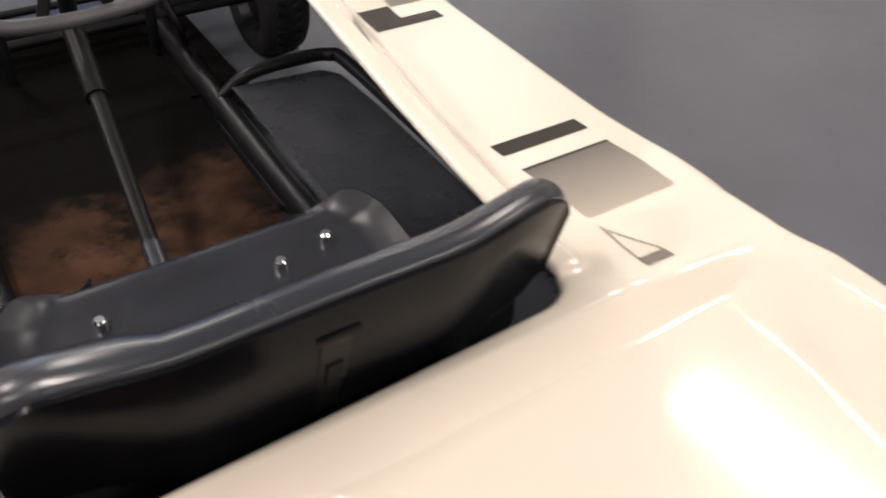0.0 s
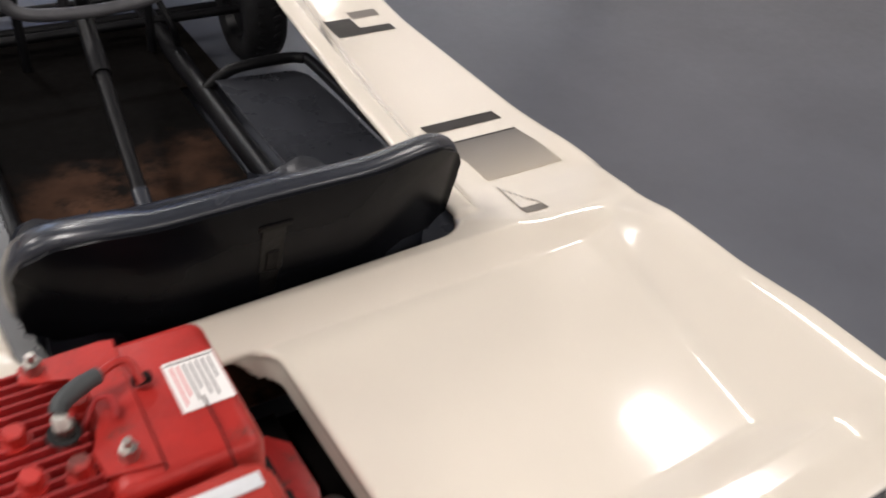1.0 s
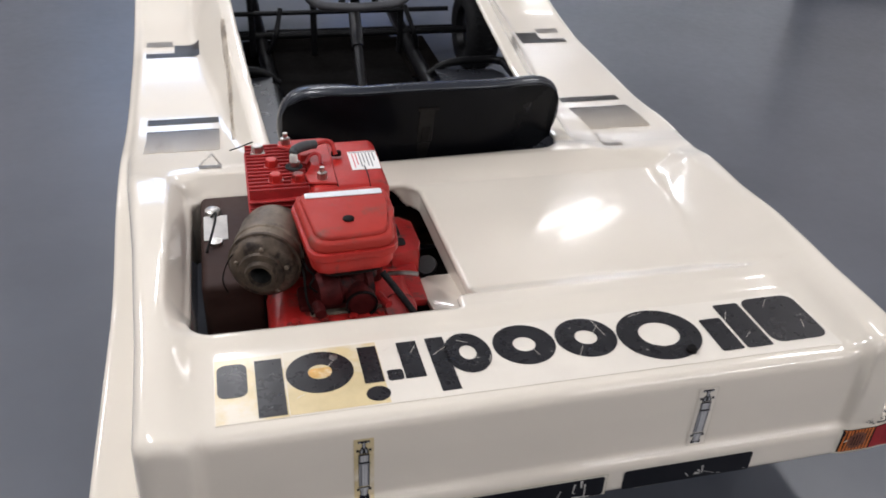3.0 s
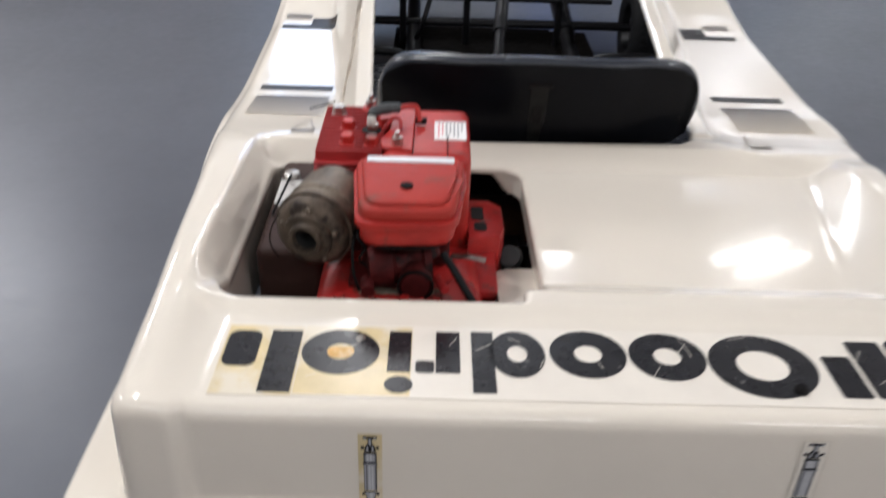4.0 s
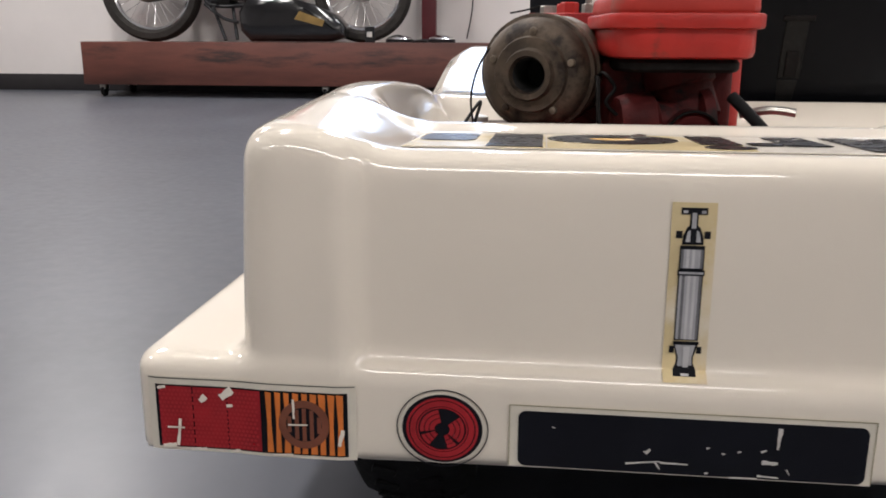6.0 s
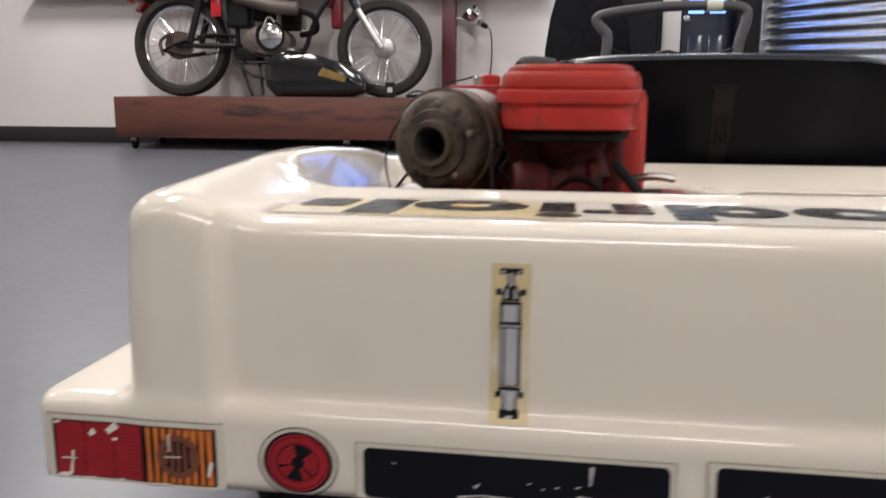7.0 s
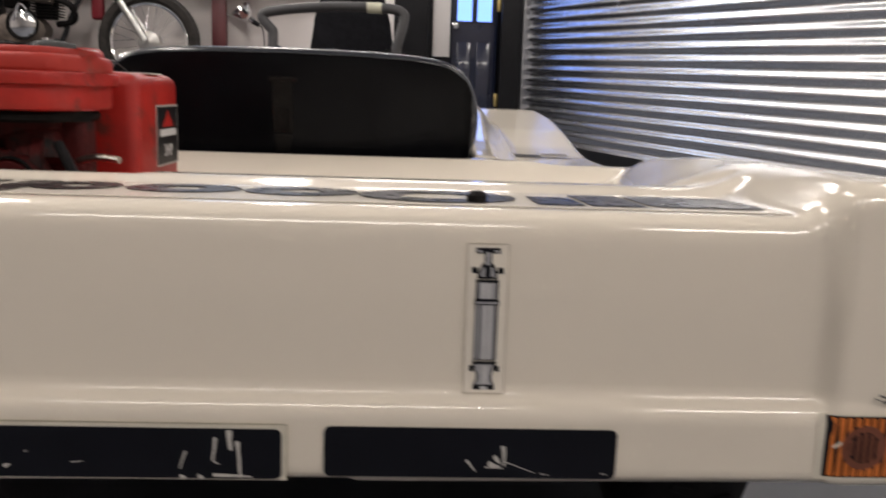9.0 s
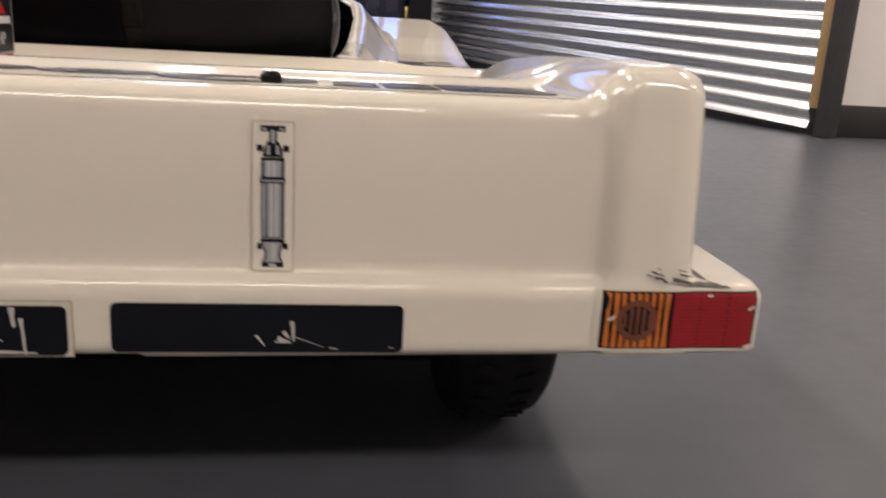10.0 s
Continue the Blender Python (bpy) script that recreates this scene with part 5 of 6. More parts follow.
part("corner_post", box(run + 0.055, run + 0.115, -0.03, 0.055, 0.0, PART_H, 0.006, m=PM), material("grey_post", (0.04, 0.039, 0.041), 0.6, vary=0.2), sheet)
part("edge_trim", box(-0.05, -0.004, -0.03, 0.02, 0.0, PART_H, 0.003, m=PM), material("zinc_trim", (0.4, 0.4, 0.42), 0.4, metal=0.8), sheet)

# doorway with a dark six-panel door
BLUE = material("navy_door_paint", (0.010, 0.014, 0.036), 0.2, vary=0.1, coat=0.5)
door = tagged(finish("door_1", box(0.525, 0.885, WY + 0.10, WY + 0.14, 0.02, 2.05, 0.003), BLUE), "dark navy half-glazed door standing in a black frame", "door", kind="structure")
DAY = material("blue_daylight_backdrop", (0.16, 0.33, 1.0), 0.5, emit=2.0)
for px in (0.570, 0.725):
    part("door_panel", box(px, px + 0.115, WY + 0.088, WY + 0.101, 0.12, 0.86, 0.006, 2), BLUE, door)
    for z0, z1 in ((1.02, 1.30), (1.38, 1.94)):
        light = part("door_pane", box(px, px + 0.115, WY + 0.0965, WY + 0.0985, z0, z1), DAY, door, "pane with blue daylight behind it")
        part("pane_frame", join(join(box(px - 0.012, px, WY + 0.090, WY + 0.0995, z0 - 0.012, z1 + 0.012, 0.003), box(px + 0.115, px + 0.127, WY + 0.090, WY + 0.0995, z0 - 0.012, z1 + 0.012, 0.003)), join(box(px, px + 0.115, WY + 0.090, WY + 0.0995, z0 - 0.012, z0, 0.003), box(px, px + 0.115, WY + 0.090, WY + 0.0995, z1, z1 + 0.012, 0.003))), BLUE, light)
part("door_knob", lathe([(0, 0), (0.012, 0), (0.012, 0.03), (0.026, 0.04), (0.026, 0.055), (0, 0.065)], along((0.555, WY + 0.10, 0.98), (0.555, WY, 0.98)), 20), CHROME, door)
BRASS = material("brass", (0.75, 0.58, 0.24), 0.3, metal=0.9)
for z in (0.42, 1.15, 1.85):
    part("hinge", box(0.880, 0.908, WY + 0.07, WY + 0.10, z - 0.05, z + 0.05, 0.004), BRASS, door)
for x0, x1 in ((0.08, 0.34), (0.34, 0.36), (0.91, 1.07)):
    tagged(finish("door_frame", box(x0, x1, WY - 0.01 - 0.01 * (x1 - x0 < 0.05), WY + 0.10, 0.0, CEIL, 0.004), BLACK_PAINT), "black door surround", "door frame", kind="structure")
tagged(finish("door_header", box(0.36, 0.908, WY - 0.01, WY + 0.10, 2.06, CEIL, 0.004), BLACK_PAINT), "black panel above the door", "door frame", kind="structure")
tagged(finish("trim", box(0.378, 0.515, WY + 0.05, WY + 0.08, 0.74, 2.06, 0.004), WALL), "white painted trim board", "trim", kind="structure")
tagged(finish("door_jamb", box(0.36, 0.52, WY + 0.09, WY + 0.13, 0.0, 2.06, 0.004), BLACK_PAINT), "black side panel of the doorway", "door frame", kind="structure")

# window over the shelf
PANE = material("daylight_sky_backdrop", (0.50, 0.68, 1.0), 0.5, emit=3.0)
WX0, WX1 = -1.62, -0.52
win = tagged(finish("window_1", box(WX0, WX1, WY + 0.10, WY + 0.11, 1.22, 2.25), PANE), "window with bluish daylight behind it", "window", kind="structure")
for x0, x1, z0, z1 in ((WX0, WX0 + 0.04, 1.22, 2.25), (WX1 - 0.04, WX1, 1.22, 2.25), (WX0 + 0.042, WX1 - 0.042, 2.21, 2.25), (-1.07, -1.04, 1.22, 2.208)):
    part("window_frame", box(x0, x1, WY + 0.03, WY + 0.095, z0, z1, 0.004), WALL, win)
tagged(finish("wall_panel", box(-7.5, WX0, WY, WY + 0.15, 1.222, 2.248), WALL), "off-white painted wall", "wall", kind="structure")
tagged(finish("wall_pier", box(WX1, 0.08, WY, WY + 0.15, 1.222, 2.248), WALL), "off-white painted wall", "wall", kind="structure")
SHELF = thing("wall_shelf", "long grey display shelf on the white wall", "shelf")
GREY_EDGE = material("shelf_edge_grey", (0.27, 0.24, 0.215), 0.5, vary=0.15, scale=5)
part("board", box(-4.70, -0.46, WY - 0.17, WY - 0.001, 1.205, 1.230, 0.003), GREY_EDGE, SHELF)
part("lip", box(-4.70, -0.46, WY - 0.185, WY - 0.171, 1.180, 1.245, 0.003), GREY_EDGE, SHELF)

# things on the shelf
def paint(name, c, rough=0.5):
    return material(name, c, rough, vary=0.12, scale=12)


def shelf_card(name, x0, x1, h, colour, label, cat, depth=0.03, lean=-5, extra=()):
    o = finish(name, box(0, x1 - x0, -depth / 2, depth / 2, 0, h, 0.003), paint(name + "_face", colour))
    o.matrix_world = pose(x0, WY - 0.09, 1.2315, lean, 0, 0)
    tagged(o, label, cat, "things on the shelf")
    for n, a, c, z0, z1, col in extra:
        e = part(n, box(a, c, -depth / 2 - 0.004, -depth / 2 - 0.0005, z0, z1, 0.001, 1), paint(n + "_ink", col), o)
        e.matrix_parent_inverse = Matrix()
        e.location = (0, 0, 0)
    return o


shelf_card("parts_box", -4.60, -4.44, 0.20, (0.62, 0.40, 0.06), "yellow cardboard parts box with dark print", "box", 0.09, 0, (("print_band", 0.03, 0.13, 0.05, 0.07, (0.05, 0.05, 0.05)), ("print_band", 0.03, 0.13, 0.10, 0.12, (0.05, 0.05, 0.05))))
shelf_card("picture_frame", -4.42, -4.28, 0.30, (0.14, 0.13, 0.15), "dark framed picture leaning on the wall", "picture")
shelf_card("sign_card", -4.24, -3.96, 0.26, (0.70, 0.72, 0.80), "pale blue and white sign card on the shelf", "sign", 0.012, -6, (("blue_patch", 0.03, 0.14, 0.02, 0.09, (0.22, 0.32, 0.62)),))
shelf_card("picture_frame", -3.94, -3.72, 0.32, (0.09, 0.09, 0.10), "dark grey framed picture leaning on the wall", "picture")
shelf_card("white_bottle", -3.66, -3.54, 0.30, (0.78, 0.76, 0.72), "tall white plastic container on the shelf", "container", 0.09, 0)
shelf_card("toy_box", -3.46, -3.24, 0.22, (0.42, 0.36, 0.33), "brown and red model box on the shelf", "box", 0.08, 0, (("red_patch", 0.04, 0.2, 0.0, 0.05, (0.6, 0.05, 0.03)),))
shelf_card("picture_frame", -3.14, -2.86, 0.26, (0.10, 0.11, 0.13), "dark framed photograph on the shelf", "picture")
shelf_card("light_panel_sign", -2.82, -2.42, 0.30, (0.45, 0.72, 0.86), "pale cyan and white sign board on the shelf", "sign", 0.02, -4, (("cyan_patch", 0.04, 0.2, 0.03, 0.26, (0.20, 0.62, 0.78)),))
shelf_card("white_board", -1.94, -1.46, 0.34, (0.82, 0.81, 0.79), "plain white display board on the shelf", "board", 0.02, -4)
shelf_card("booklet", -1.44, -1.29, 0.24, (0.42, 0.43, 0.46), "grey booklet standing on the shelf", "book", 0.02, -6, (("pale_band", 0.01, 0.13, 0.03, 0.06, (0.6, 0.6, 0.62)), ("pale_band", 0.01, 0.13, 0.09, 0.12, (0.6, 0.6, 0.62))))
shelf_card("grey_tin", -0.76, -0.65, 0.11, (0.20, 0.20, 0.19), "small grey tin on the shelf", "tin", 0.07, 0)
o = finish("spoked_wheel_model", ring_shape(0, 0, 0.10, 0.082, -0.012, 0.012, m=pose(0, 0, 0, 90, 0, 0)), BLACK_PAINT)
o.location = (-0.60, WY - 0.075, 1.3325)
tagged(o, "small black spoked wheel standing on the shelf", "wheel", "things on the shelf")
for k in range(5):
    a = radians(72 * k + 18)
    e = part("spoke", tube([(0, 0, 0), (0.04 * math.cos(a), 0, 0.04 * math.sin(a)), (0.085 * math.cos(a), 0, 0.085 * math.sin(a))], 0.008, 6, 2), BLACK_PAINT, o)
    e.location = (0, 0, 0)
shelf_card("poster_card", -0.56, -0.47, 0.34, (0.74, 0.70, 0.66), "white card with a red edge stripe", "poster", 0.01, -3, (("red_stripe", 0.066, 0.08, 0.0, 0.33, (0.65, 0.06, 0.04)),))
o = finish("wall_socket", box(-0.23, -0.17, WY - 0.012, WY - 0.001, 0.62, 0.74, 0.004), paint("switch_grey", (0.45, 0.44, 0.43)))
tagged(o, "grey wall socket plate on the white wall", "socket")

# sign stand and clip lamp
STAND_RED = material("dark_red_stand", (0.085, 0.012, 0.016), 0.4, vary=0.15)
stand = thing("sign_stand", "dark red display stand with a framed card on the platform", "sign stand")
part("post", box(-1.255, -1.150, 5.96, 6.03, 0.415, 1.165, 0.004), STAND_RED, stand)
part("tray", box(-1.42, -0.98, 5.86, 6.02, 1.166, 1.215, 0.006), STAND_RED, stand)
part("foot", lathe([(0, 0), (0.15, 0), (0.15, 0.012), (0.06, 0.024), (0, 0.024)], pose(-1.20, 5.99, 0.3925), 32), BLACK_PAINT, stand)
part("framed_card", box(-1.38, -1.05, -0.012, 0.012, 0, 0.30, 0.004, m=pose(0, 5.93, 1.217, -18, 0, 0)), paint("card_grey", (0.22, 0.23, 0.23)), stand)
part("card_edge", box(-1.40, -1.382, -0.016, 0.012, 0, 0.31, 0.003, m=pose(0, 5.93, 1.217, -18, 0, 0)), CHROME, stand)
part("card_base", box(-1.41, -1.02, 5.87, 5.97, 1.2155, 1.235, 0.004), BLACK_PAINT, stand)
for dx in (-0.17, 0.13):
    dome = finish("chrome_dish", lathe([(0.0, 0.03), (0.04, 0.026), (0.085, 0.008), (0.09, 0.0), (0.0, 0.0)], pose(-1.21 + dx, 5.72, 0.4185), 28), CHROME)
    tagged(dome, "polished metal dish upside down on the platform", "dish", "dishes on the platform")
    part("dark_base", lathe([(0, 0), (0.1, 0), (0.1, 0.022), (0, 0.022)], pose(-1.21 + dx, 5.72, 0.3935), 28), BLACK_PAINT, dome)
lamp = thing("clip_lamp", "silver dome clip lamp with a hanging cord", "lamp")
part("reflector", lathe([(0.0, 0.0), (0.03, 0.002), (0.055, 0.02), (0.075, 0.055), (0.085, 0.10), (0.082, 0.10), (0.05, 0.03), (0, 0.012)], along((-0.99, 6.02, 0.955), (-1.06, 5.98, 1.04)), 32), CHROME, lamp)
part("socket", rod((-0.985, 6.022, 0.95), (-0.925, 6.05, 0.915), 0.022, 0.018, 16), BLACK_PAINT, lamp)
part("collar", rod((-0.99, 6.02, 0.955), (-0.965, 6.03, 0.94), 0.028, 0.026, 16), CHROME, lamp)
part("cord", tube([(-0.93, 6.05, 0.915), (-0.90, 6.06, 0.89), (-0.888, 6.07, 0.78), (-0.892, 6.07, 0.62), (-0.93, 6.08, 0.42)], 0.005, 8), BLACK_PAINT, lamp)
part("arm", tube([(-1.03, 6.0, 0.96), (-1.09, 6.0, 0.97), (-1.16, 6.0, 0.98)], 0.008, 8), STEEL, lamp)

# black high-backed chair
CLOTH = material("black_cloth", (0.009, 0.009, 0.011), 0.85, vary=0.3, scale=30, bump=0.3, bump_scale=200, spec=0.08)
chair = thing("high_back_chair", "black high-backed cloth chair with a headrest", "chair")
CX, CY = -0.175, 5.2
shape = [(-0.27, 0.52), (0.27, 0.52), (0.275, 0.70), (0.245, 0.90), (0.20, 1.08), (0.165, 1.14), (-0.165, 1.14), (-0.20, 1.08), (-0.245, 0.90), (-0.275, 0.70)]
part("backrest", prism(shape, -0.05, 0.05, 0.03, 3, m=Matrix(((1, 0, 0, CX), (0, 0, -1, CY), (0, 1, 0, 0), (0, 0, 0, 1)))), CLOTH, chair)
part("headrest", box(CX - 0.14, CX + 0.14, CY - 0.05, CY + 0.05, 1.143, 1.42, 0.035, 4), CLOTH, chair)
part("seat", box(CX - 0.26, CX + 0.26, CY + 0.05, CY + 0.52, 0.44, 0.54, 0.035, 4), CLOTH, chair)
part("column", rod((CX, CY + 0.28, 0.09), (CX, CY + 0.28, 0.44), 0.03, seg=18), STEEL, chair)
for k in range(5):
    a = radians(72 * k)
    part("foot", tube([(CX, CY + 0.28, 0.10), (CX + 0.15 * math.cos(a), CY + 0.28 + 0.15 * math.sin(a), 0.08), (CX + 0.28 * math.cos(a), CY + 0.28 + 0.28 * math.sin(a), 0.025)], 0.025, 10), BLACK_PAINT, chair)

# motorcycle on the platform
BIKE_RED = material("motorcycle_red", (0.40, 0.012, 0.02), 0.22, vary=0.1, coat=0.5)
BIKE_MAROON = material("motorcycle_maroon", (0.13, 0.008, 0.014), 0.3, vary=0.15)
ALLOY = material("dusty_alloy", (0.50, 0.49, 0.47), 0.35, metal=0.9, vary=0.2, scale=20)
SHIELD = material("dusty_heat_shield", (0.115, 0.092, 0.078), 0.55, metal=0.4, vary=0.3, scale=60)
TYRE = material("dusty_tyre", (0.026, 0.023, 0.021), 0.75, vary=0.3, scale=25, bump=0.3, bump_scale=90, spec=0.2)
RUSTY_DRUM = material("rusty_brake_drum", (0.085, 0.060, 0.045), 0.6, metal=0.4, vary=0.4, scale=30, second=(0.02, 0.016, 0.014), spots=0.25, spot_scale=30)
bike = thing("motorcycle", "red trail motorcycle with spoked wheels on the timber platform", "motorcycle")
BY = 5.80
REAR, FRONT = Vector((-3.25, BY, 0.776)), Vector((-1.66, BY, 0.750))


def bike_wheel(c, r, w, hub_r, name):
    m = Matrix.Translation(c) @ Matrix.Rotation(radians(90), 4, "X")
    rim = part(name, lathe([(r - 0.10, -0.016), (r - 0.085, -0.022), (r - 0.075, -0.018), (r - 0.09, 0), (r - 0.075, 0.018), (r - 0.085, 0.022), (r - 0.10, 0.016), (r - 0.105, 0.0), (r - 0.10, -0.016)], m, 56), CHROME, bike, "chromed spoked rim")
    part("tyre", lathe([(r - 0.08, -0.02), (r - 0.06, -w / 2), (r - 0.02, -w / 2 * 0.95), (r, -w * 0.22), (r + 0.002, 0), (r, w * 0.22), (r - 0.02, w / 2 * 0.95), (r - 0.06, w / 2), (r - 0.08, 0.02)], m, 56), TYRE, rim)
    part("hub", lathe([(0, -0.06), (hub_r * 0.5, -0.06), (hub_r, -0.045), (hub_r, 0.03), (hub_r * 0.6, 0.05), (0, 0.06)], m, 28), ALLOY, rim)
    sp = bmesh.new()
    for k in range(28):
        a, d = radians(360 / 28 * k), radians(14 if k % 2 else -14)
        s = -0.035 if k % 4 < 2 else 0.035
        rod(m @ Vector((hub_r * 0.9 * math.cos(a + d), hub_r * 0.9 * math.sin(a + d), s)), m @ Vector(((r - 0.1) * math.cos(a), (r - 0.1) * math.sin(a), 0)), 0.0018, seg=5, bm=sp)
    tagged(part("spokes", sp, CHROME, rim), kind="stuff")


bike_wheel(REAR, 0.383, 0.125, 0.075, "rear_wheel")
bike_wheel(FRONT, 0.357, 0.090, 0.078, "front_wheel")
F = lambda x, z, dy=0.0: (x, BY + dy, z)
part("rear_drum", lathe([(0, 0), (0.085, 0), (0.09, 0.02), (0.075, 0.05), (0, 0.055)], Matrix.Translation(F(-3.25, 0.776, -0.02)) @ Matrix.Rotation(radians(90), 4, "X"), 28), RUSTY_DRUM, bike)
for dy, z1 in ((-0.10, 0.70), (-0.105, 0.80)):
    part("brake_arm", tube([F(-3.36, 0.735, dy), F(-3.20, z1, dy), F(-3.02, z1 + 0.02, dy)], 0.010, 8), GREASE, bike)
part("brake_lever", tube([F(-3.36, 0.70, -0.10), F(-3.38, 0.80, -0.10), F(-3.30, 0.86, -0.10)], 0.014, 8), RUSTY_DRUM, bike)
part("chain_sprocket", lathe([(0.07, -0.003), (0.105, -0.003), (0.105, 0.003), (0.07, 0.003), (0.07, -0.003)], Matrix.Translation(F(-3.25, 0.776, -0.072)) @ Matrix.Rotation(radians(90), 4, "X"), 36), RUSTY_DRUM, bike)
fr = bmesh.new()
tube([F(-2.03, 1.16), F(-2.14, 1.03), F(-2.22, 0.88), F(-2.28, 0.74), F(-2.45, 0.66), F(-2.75, 0.66)], 0.019, 10, bm=fr)
tube([F(-2.03, 1.20), F(-2.3, 1.20), F(-2.62, 1.16), F(-2.78, 1.0), F(-2.80, 0.72)], 0.019, 10, bm=fr)
tube([F(-2.62, 1.16, -0.06), F(-3.0, 1.16, -0.10), F(-3.40, 1.17, -0.10)], 0.014, 8, bm=fr)
tube([F(-2.62, 1.16, 0.06), F(-3.0, 1.16, 0.10), F(-3.40, 1.17, 0.10)], 0.014, 8, bm=fr)
part("frame", fr, BLACK_PAINT, bike)
for dy in (-0.085, 0.085):
    part("swingarm", rod(F(-2.78, 0.77, dy), F(-3.26, 0.776, dy), 0.018, seg=10), BLACK_PAINT, bike)
    part("shock_absorber", rod(F(-3.14, 0.80, dy * 1.15), F(-3.03, 1.16, dy * 1.15), 0.026, seg=14), BLACK_PAINT, bike)
    part("fork_leg", rod(F(-1.67, 0.75, dy * 0.8), F(-1.86, 1.05, dy * 0.8), 0.024, 0.024, 14), ALLOY, bike)
    part("fork_tube", rod(F(-1.86, 1.05, dy * 0.8), F(-2.06, 1.40, dy * 0.8), 0.016, seg=12), CHROME, bike)
part("fork_yoke", box(-2.05, -1.95, BY - 0.10, BY + 0.10, 1.21, 1.26, 0.01), BLACK_PAINT, bike)
part("handlebar", tube([F(-2.16, 1.46, -0.38), F(-2.08, 1.46, -0.2), F(-2.05, 1.40, -0.06), F(-2.05, 1.40, 0.06), F(-2.08, 1.46, 0.2), F(-2.16, 1.46, 0.38)], 0.013, 10), CHROME, bike)
part("headlamp", lathe([(0, 0.10), (0.05, 0.09), (0.085, 0.03), (0.09, 0.0), (0, 0.0)], along(F(-1.88, 1.30), F(-2.0, 1.31)), 28), BLACK_PAINT, bike)
side = [(-2.60, 1.215), (-2.10, 1.205), (-2.03, 1.25), (-2.06, 1.33), (-2.18, 1.37), (-2.42, 1.35), (-2.58, 1.29)]
part("fuel_tank", prism(side, -0.12, 0.12, 0.045, 4, m=Matrix(((1, 0, 0, 0), (0, 0, -1, BY), (0, 1, 0, 0), (0, 0, 0, 1)))), BIKE_RED, bike)
side = [(-3.30, 1.22), (-2.60, 1.205), (-2.57, 1.26), (-2.75, 1.30), (-3.05, 1.315), (-3.24, 1.33), (-3.31, 1.29)]
part("saddle", prism(side, -0.12, 0.12, 0.03, 3, m=Matrix(((1, 0, 0, 0), (0, 0, -1, BY), (0, 1, 0, 0), (0, 0, 0, 1)))), CLOTH, bike)


def fender(c, r, a0, a1, w, mat, name):
    b = bmesh.new()
    rows = []
    for k in range(19):
        a = radians(a0 + (a1 - a0) * k / 18)
        rows.append([b.verts.new((c.x + (r - 0.03 * (u * 2) ** 2) * math.cos(a), BY + u * w, c.z + (r - 0.03 * (u * 2) ** 2) * math.sin(a))) for u in (-0.5, -0.35, -0.15, 0.0, 0.15, 0.35, 0.5)])
    for p, q in zip(rows, rows[1:]):
        for i in range(6):
            b.faces.new((p[i], p[i + 1], q[i + 1], q[i]))
    bmesh.ops.solidify(b, geom=b.faces[:], thickness=0.004)
    part(name, b, mat, bike)


fender(Vector((-3.25, BY, 0.790)), 0.435, 78, 146, 0.17, BIKE_RED, "rear_fender")
fender(Vector((-1.66, BY, 0.80)), 0.50, 82, 150, 0.12, BIKE_MAROON, "front_fender")
part("side_guard", box(-2.06, -1.97, BY - 0.03, BY + 0.03, 0.89, 1.16, 0.025, 3), BIKE_MAROON, bike)
part("tail_lamp", lathe([(0, 0), (0.05, 0), (0.065, 0.02), (0.065, 0.055), (0.05, 0.075), (0, 0.08)], along(F(-3.60, 1.155), F(-3.70, 1.155)), 24), BIKE_RED, bike, "red tail lamp with a pale rim")
part("tail_lamp_rim", lathe([(0, 0), (0.07, 0), (0.07, 0.018), (0, 0.018)], along(F(-3.582, 1.155), F(-3.70, 1.155)), 24), ALLOY, bike)
part("tail_bracket", tube([F(-3.58, 1.15), F(-3.48, 1.10), F(-3.40, 1.10)], 0.02, 8), BLACK_PAINT, bike)
part("heat_shield", tube([F(-3.02, 1.165, -0.13), F(-2.75, 1.12, -0.13), (-2.48, BY - 0.13, 1.05), (-2.28, BY - 0.1, 1.03)], [0.03, 0.052, 0.055, 0.04], 14, flat=0.9), SHIELD, bike)
part("exhaust_pipe", tube([F(-2.32, 1.03, -0.1), F(-2.18, 0.98, -0.08), F(-2.17, 0.88, -0.04), F(-2.30, 0.85)], 0.022, 12), GREASE, bike)
part("crankcase", lathe([(0, -0.11), (0.10, -0.11), (0.135, -0.08), (0.14, 0.08), (0.10, 0.11), (0, 0.11)], Matrix.Translation(F(-2.55, 0.80)) @ Matrix.Rotation(radians(90), 4, "X") @ Matrix.Diagonal((1.35, 0.85, 1, 1)), 32), SHIELD, bike)
part("clutch_cover", lathe([(0, 0.02), (0.05, 0.018), (0.09, 0.006), (0.098, 0.0), (0, 0.0)], Matrix.Translation(F(-2.50, 0.84, -0.112)) @ Matrix.Rotation(radians(90), 4, "X"), 30), CHROME, bike)
for k in range(7):
    part("barrel_fin", box(-2.46, -2.28, BY - 0.09, BY + 0.09, 0.90 + 0.02 * k, 0.907 + 0.02 * k, 0.002, 1), GREASE, bike)
part("barrel", box(-2.43, -2.31, BY - 0.06, BY + 0.06, 0.88, 1.05, 0.01), GREASE, bike)
part("carburettor", box(-2.66, -2.50, BY - 0.05, BY + 0.05, 0.95, 1.05, 0.02, 3), GREASE, bike)
part("air_box", box(-2.86, -2.68, BY - 0.08, BY + 0.08, 0.90, 1.14, 0.03, 3), BLACK_PAINT, bike)
part("side_panel", box(-2.96, -2.88, BY - 0.115, BY - 0.095, 0.98, 1.14, 0.008, 2), BIKE_RED, bike)
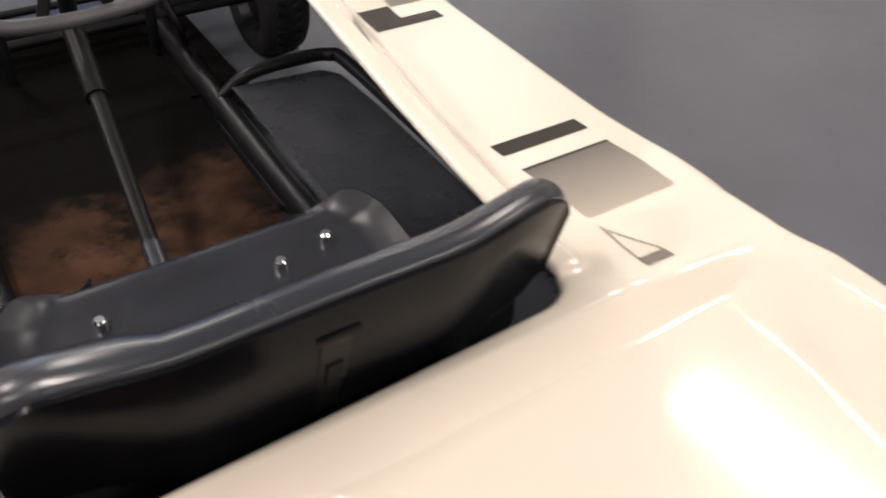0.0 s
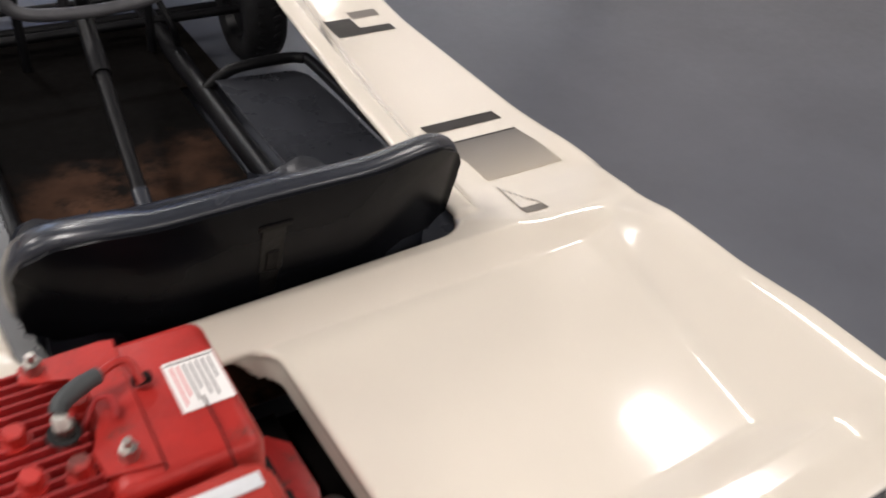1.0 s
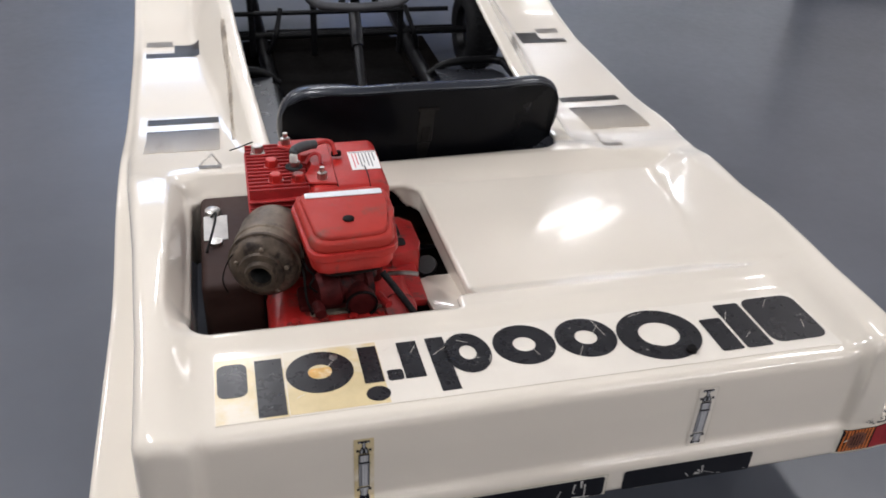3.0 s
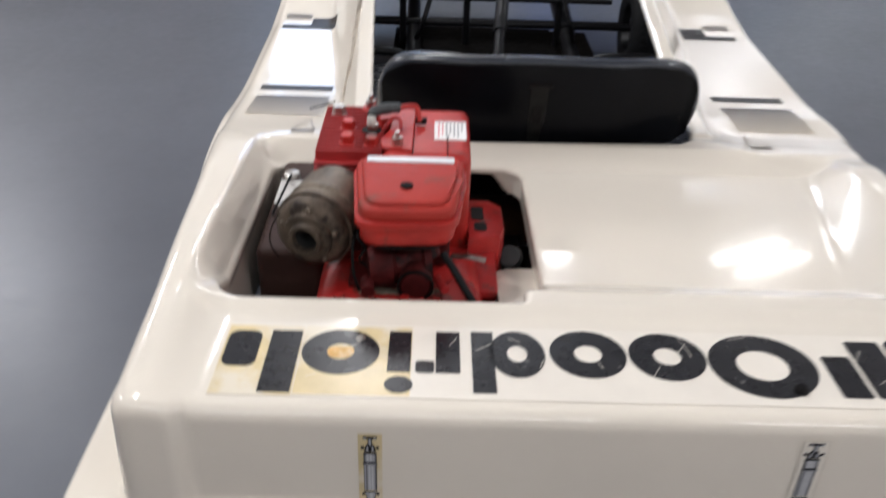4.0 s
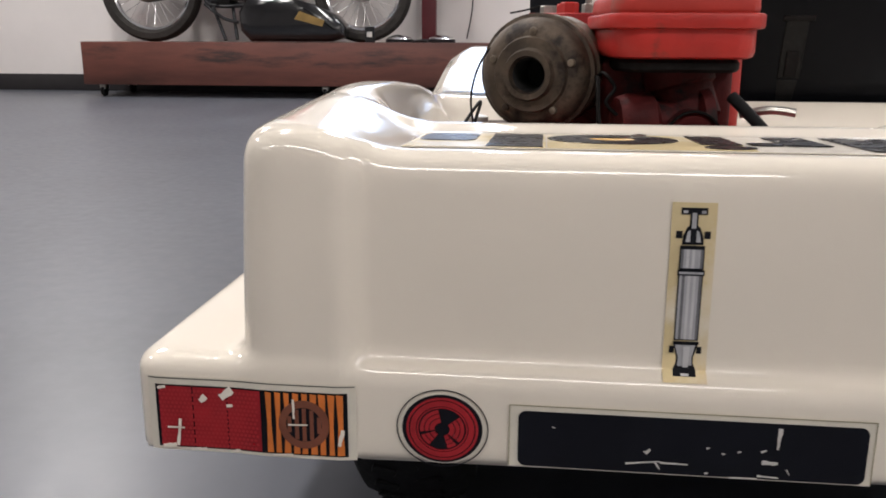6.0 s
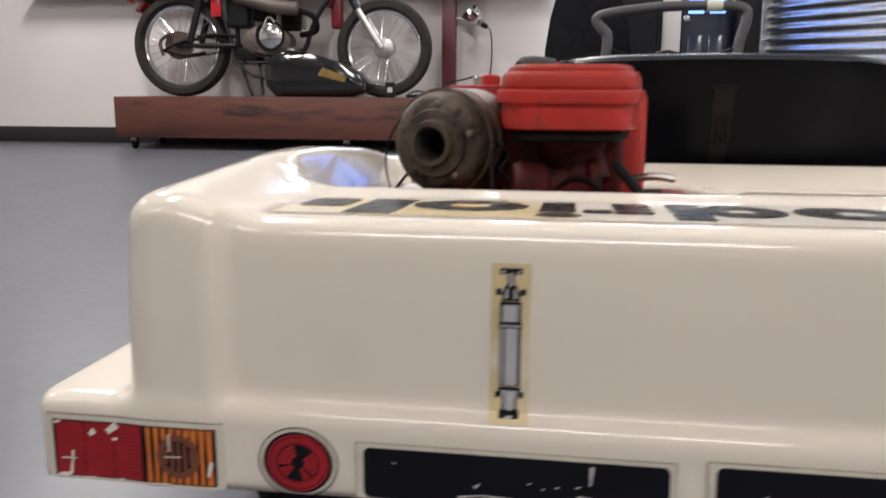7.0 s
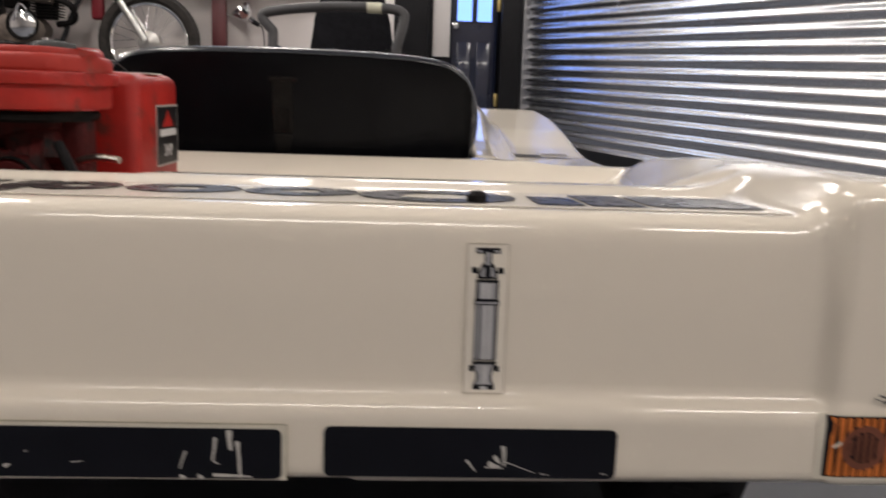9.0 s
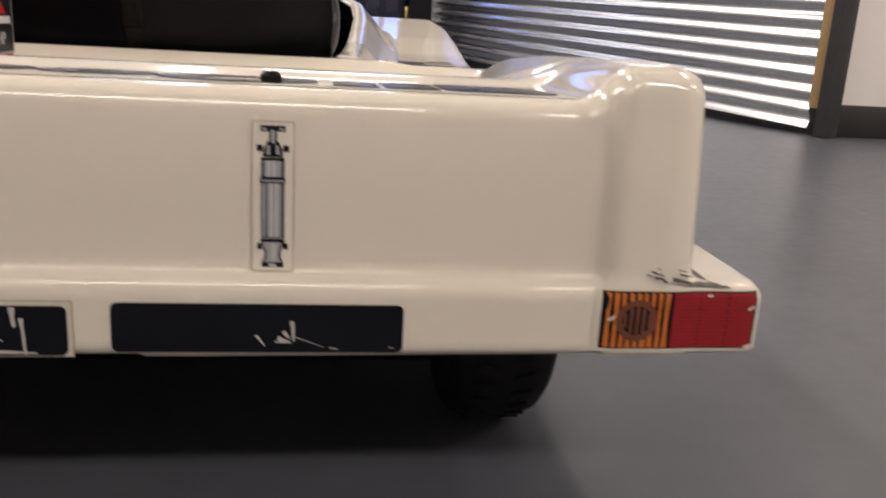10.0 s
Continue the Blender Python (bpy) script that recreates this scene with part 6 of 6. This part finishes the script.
part("prop_stand", rod(F(-2.78, 0.70, -0.06), F(-2.64, 0.405, -0.16), 0.012, seg=10), BLACK_PAINT, bike)
part("footrest", rod(F(-2.72, 0.67, -0.22), F(-2.72, 0.67, 0.22), 0.014, seg=10), BLACK_PAINT, bike)
part("chain_guard", tube([F(-3.20, 0.80, -0.075), F(-3.0, 0.845, -0.075), F(-2.78, 0.84, -0.075)], [0.012, 0.02, 0.014], 8, flat=0.5), BLACK_PAINT, bike)
part("chain", tube([F(-3.25, 0.875, -0.07), F(-2.85, 0.80, -0.07), F(-2.80, 0.77, -0.07), F(-2.85, 0.735, -0.07), F(-3.25, 0.675, -0.07)], 0.006, 6), GREASE, bike)
part("fork_gaiter", rod(F(-1.845, 1.025, -0.068), F(-1.90, 1.12, -0.068), 0.030, 0.024, 14), BLACK_PAINT, bike)
part("front_brake_cable", tube([F(-2.08, 1.44, -0.2), F(-1.95, 1.30, -0.14), F(-1.86, 1.05, -0.09), F(-1.70, 0.80, -0.075)], 0.005, 6), BLACK_PAINT, bike)
part("lower_frame_tube", tube([F(-2.28, 0.74, -0.07), F(-2.5, 0.655, -0.08), F(-2.78, 0.66, -0.08), F(-2.82, 0.80, -0.07), F(-2.92, 1.10, -0.08)], 0.014, 8), BLACK_PAINT, bike)
part("gear_lever", tube([F(-2.62, 0.72, -0.13), F(-2.50, 0.70, -0.15), F(-2.38, 0.72, -0.16)], 0.008, 8), GREASE, bike)
part("engine_mount", box(-2.80, -2.62, BY - 0.09, BY + 0.09, 0.64, 0.76, 0.02, 2), GREASE, bike)
part("skid_bar", tube([F(-2.80, 0.66, -0.12), F(-2.66, 0.56, -0.14), F(-2.55, 0.53, -0.12)], 0.012, 8), BLACK_PAINT, bike)
part("second_stand_leg", rod(F(-2.62, 0.66, -0.04), F(-2.56, 0.41, -0.14), 0.012, seg=10), BLACK_PAINT, bike)
part("cover_ring", ring_shape(0, 0, 0.112, 0.098, 0.0, 0.012, m=Matrix.Translation(F(-2.50, 0.84, -0.112)) @ Matrix.Rotation(radians(90), 4, "X")), GREASE, bike)
part("kick_lever", tube([F(-2.56, 0.86, -0.13), F(-2.50, 0.97, -0.15), F(-2.44, 0.93, -0.17)], 0.008, 8), CHROME, bike)
spare = thing("spare_fuel_tank", "glossy black fuel tank with a gold stripe lying on the platform", "fuel tank")
side = [(-2.44, 0.397), (-1.86, 0.397), (-1.75, 0.43), (-1.74, 0.50), (-1.80, 0.575), (-1.95, 0.645), (-2.15, 0.705), (-2.33, 0.735), (-2.46, 0.70), (-2.52, 0.60), (-2.51, 0.47)]
part("tank", prism(side, -0.12, 0.12, 0.075, 6, m=Matrix(((1, 0, 0, 0), (0, 0, -1, 5.66), (0, 1, 0, 0), (0, 0, 0, 1)))), material("gloss_black", (0.008, 0.008, 0.009), 0.12, vary=0.1, coat=0.5), spare)
stripe = [(-2.10, 0.55), (-1.90, 0.50), (-1.88, 0.54), (-2.06, 0.605)]
part("gold_stripe", prism(stripe, 0.116, 0.1212, 0.001, 1, m=Matrix(((1, 0, 0, 0), (0, 0, -1, 5.66), (0, 1, 0, 0), (0, 0, 0, 1)))), material("gold_paint", (0.22, 0.14, 0.045), 0.3, vary=0.3), spare)
part("filler", lathe([(0, 0), (0.035, 0), (0.035, 0.02), (0, 0.025)], pose(-2.33, 5.66, 0.726, 0, -8, 0), 20), CHROME, spare)
card = finish("price_card", box(-1.60, -1.53, 5.555, 5.562, 0.3925, 0.50, 0.001, 1), BLACK_PAINT)
tagged(card, "small black card propped on the platform", "card")
part("card_mark", box(-1.585, -1.548, 5.5525, 5.5545, 0.43, 0.465), paint("card_pale", (0.5, 0.48, 0.45)), card)

# ceiling lights
FITTINGS = [(pose(lx, ly, 0, 0, 0, 90 if ly < -2 else 0), 0.06, 1.2 if ly < -2 else 0.6) for lx, ly in TUBE_SPOTS] + [(SKEW, 0.14, 0.6), (DOORWAY, 0.06, 0.6)]
GLOW = material("tube_glow", (1.0, 0.95, 0.88), 0.5, emit=14.0)
for fm, gap, half in FITTINGS:
    fx = thing("ceiling_light", "white twin-tube fluorescent fitting on the ceiling", "ceiling light", "ceiling lights")
    part("housing", box(-0.07 - gap, 0.07 + gap, -0.03 - half, 0.03 + half, CEIL - 0.06, CEIL - 0.001, 0.01, m=fm), WALL, fx)
    for d in (-gap, gap):
        part("tube", rod(fm @ Vector((d, -half, CEIL - 0.085)), fm @ Vector((d, half, CEIL - 0.085)), 0.014, seg=12), GLOW, fx)

# rolling display platform
plat = thing("rolling_platform", "low red-stained timber display platform on castors", "platform")
PX0, PX1 = -3.67, -0.2
part("front_board", box(PX0, PX1, 5.48, 5.52, 0.09, 0.392, 0.004), WOOD, plat)
part("deck_board", box(PX0, PX1, 5.52, 6.12, 0.35, 0.392, 0.004), WOOD, plat)
part("end_board", box(PX0, PX0 + 0.04, 5.52, 6.12, 0.09, 0.35, 0.004), WOOD, plat)
for cx in (PX0 + 0.09, -1.9, PX1 - 0.1):
    for cy in (5.60, 6.05):
        part("castor", lathe([(0, -0.014), (0.036, -0.014), (0.04, -0.008), (0.04, 0.008), (0.036, 0.014), (0, 0.014)], pose(cx, cy, 0.04, 0, 90, 0), 20), RUBBER, plat)
        part("castor_fork", box(cx - 0.022, cx + 0.022, cy - 0.03, cy + 0.03, 0.05, 0.09, 0.006), STEEL, plat)
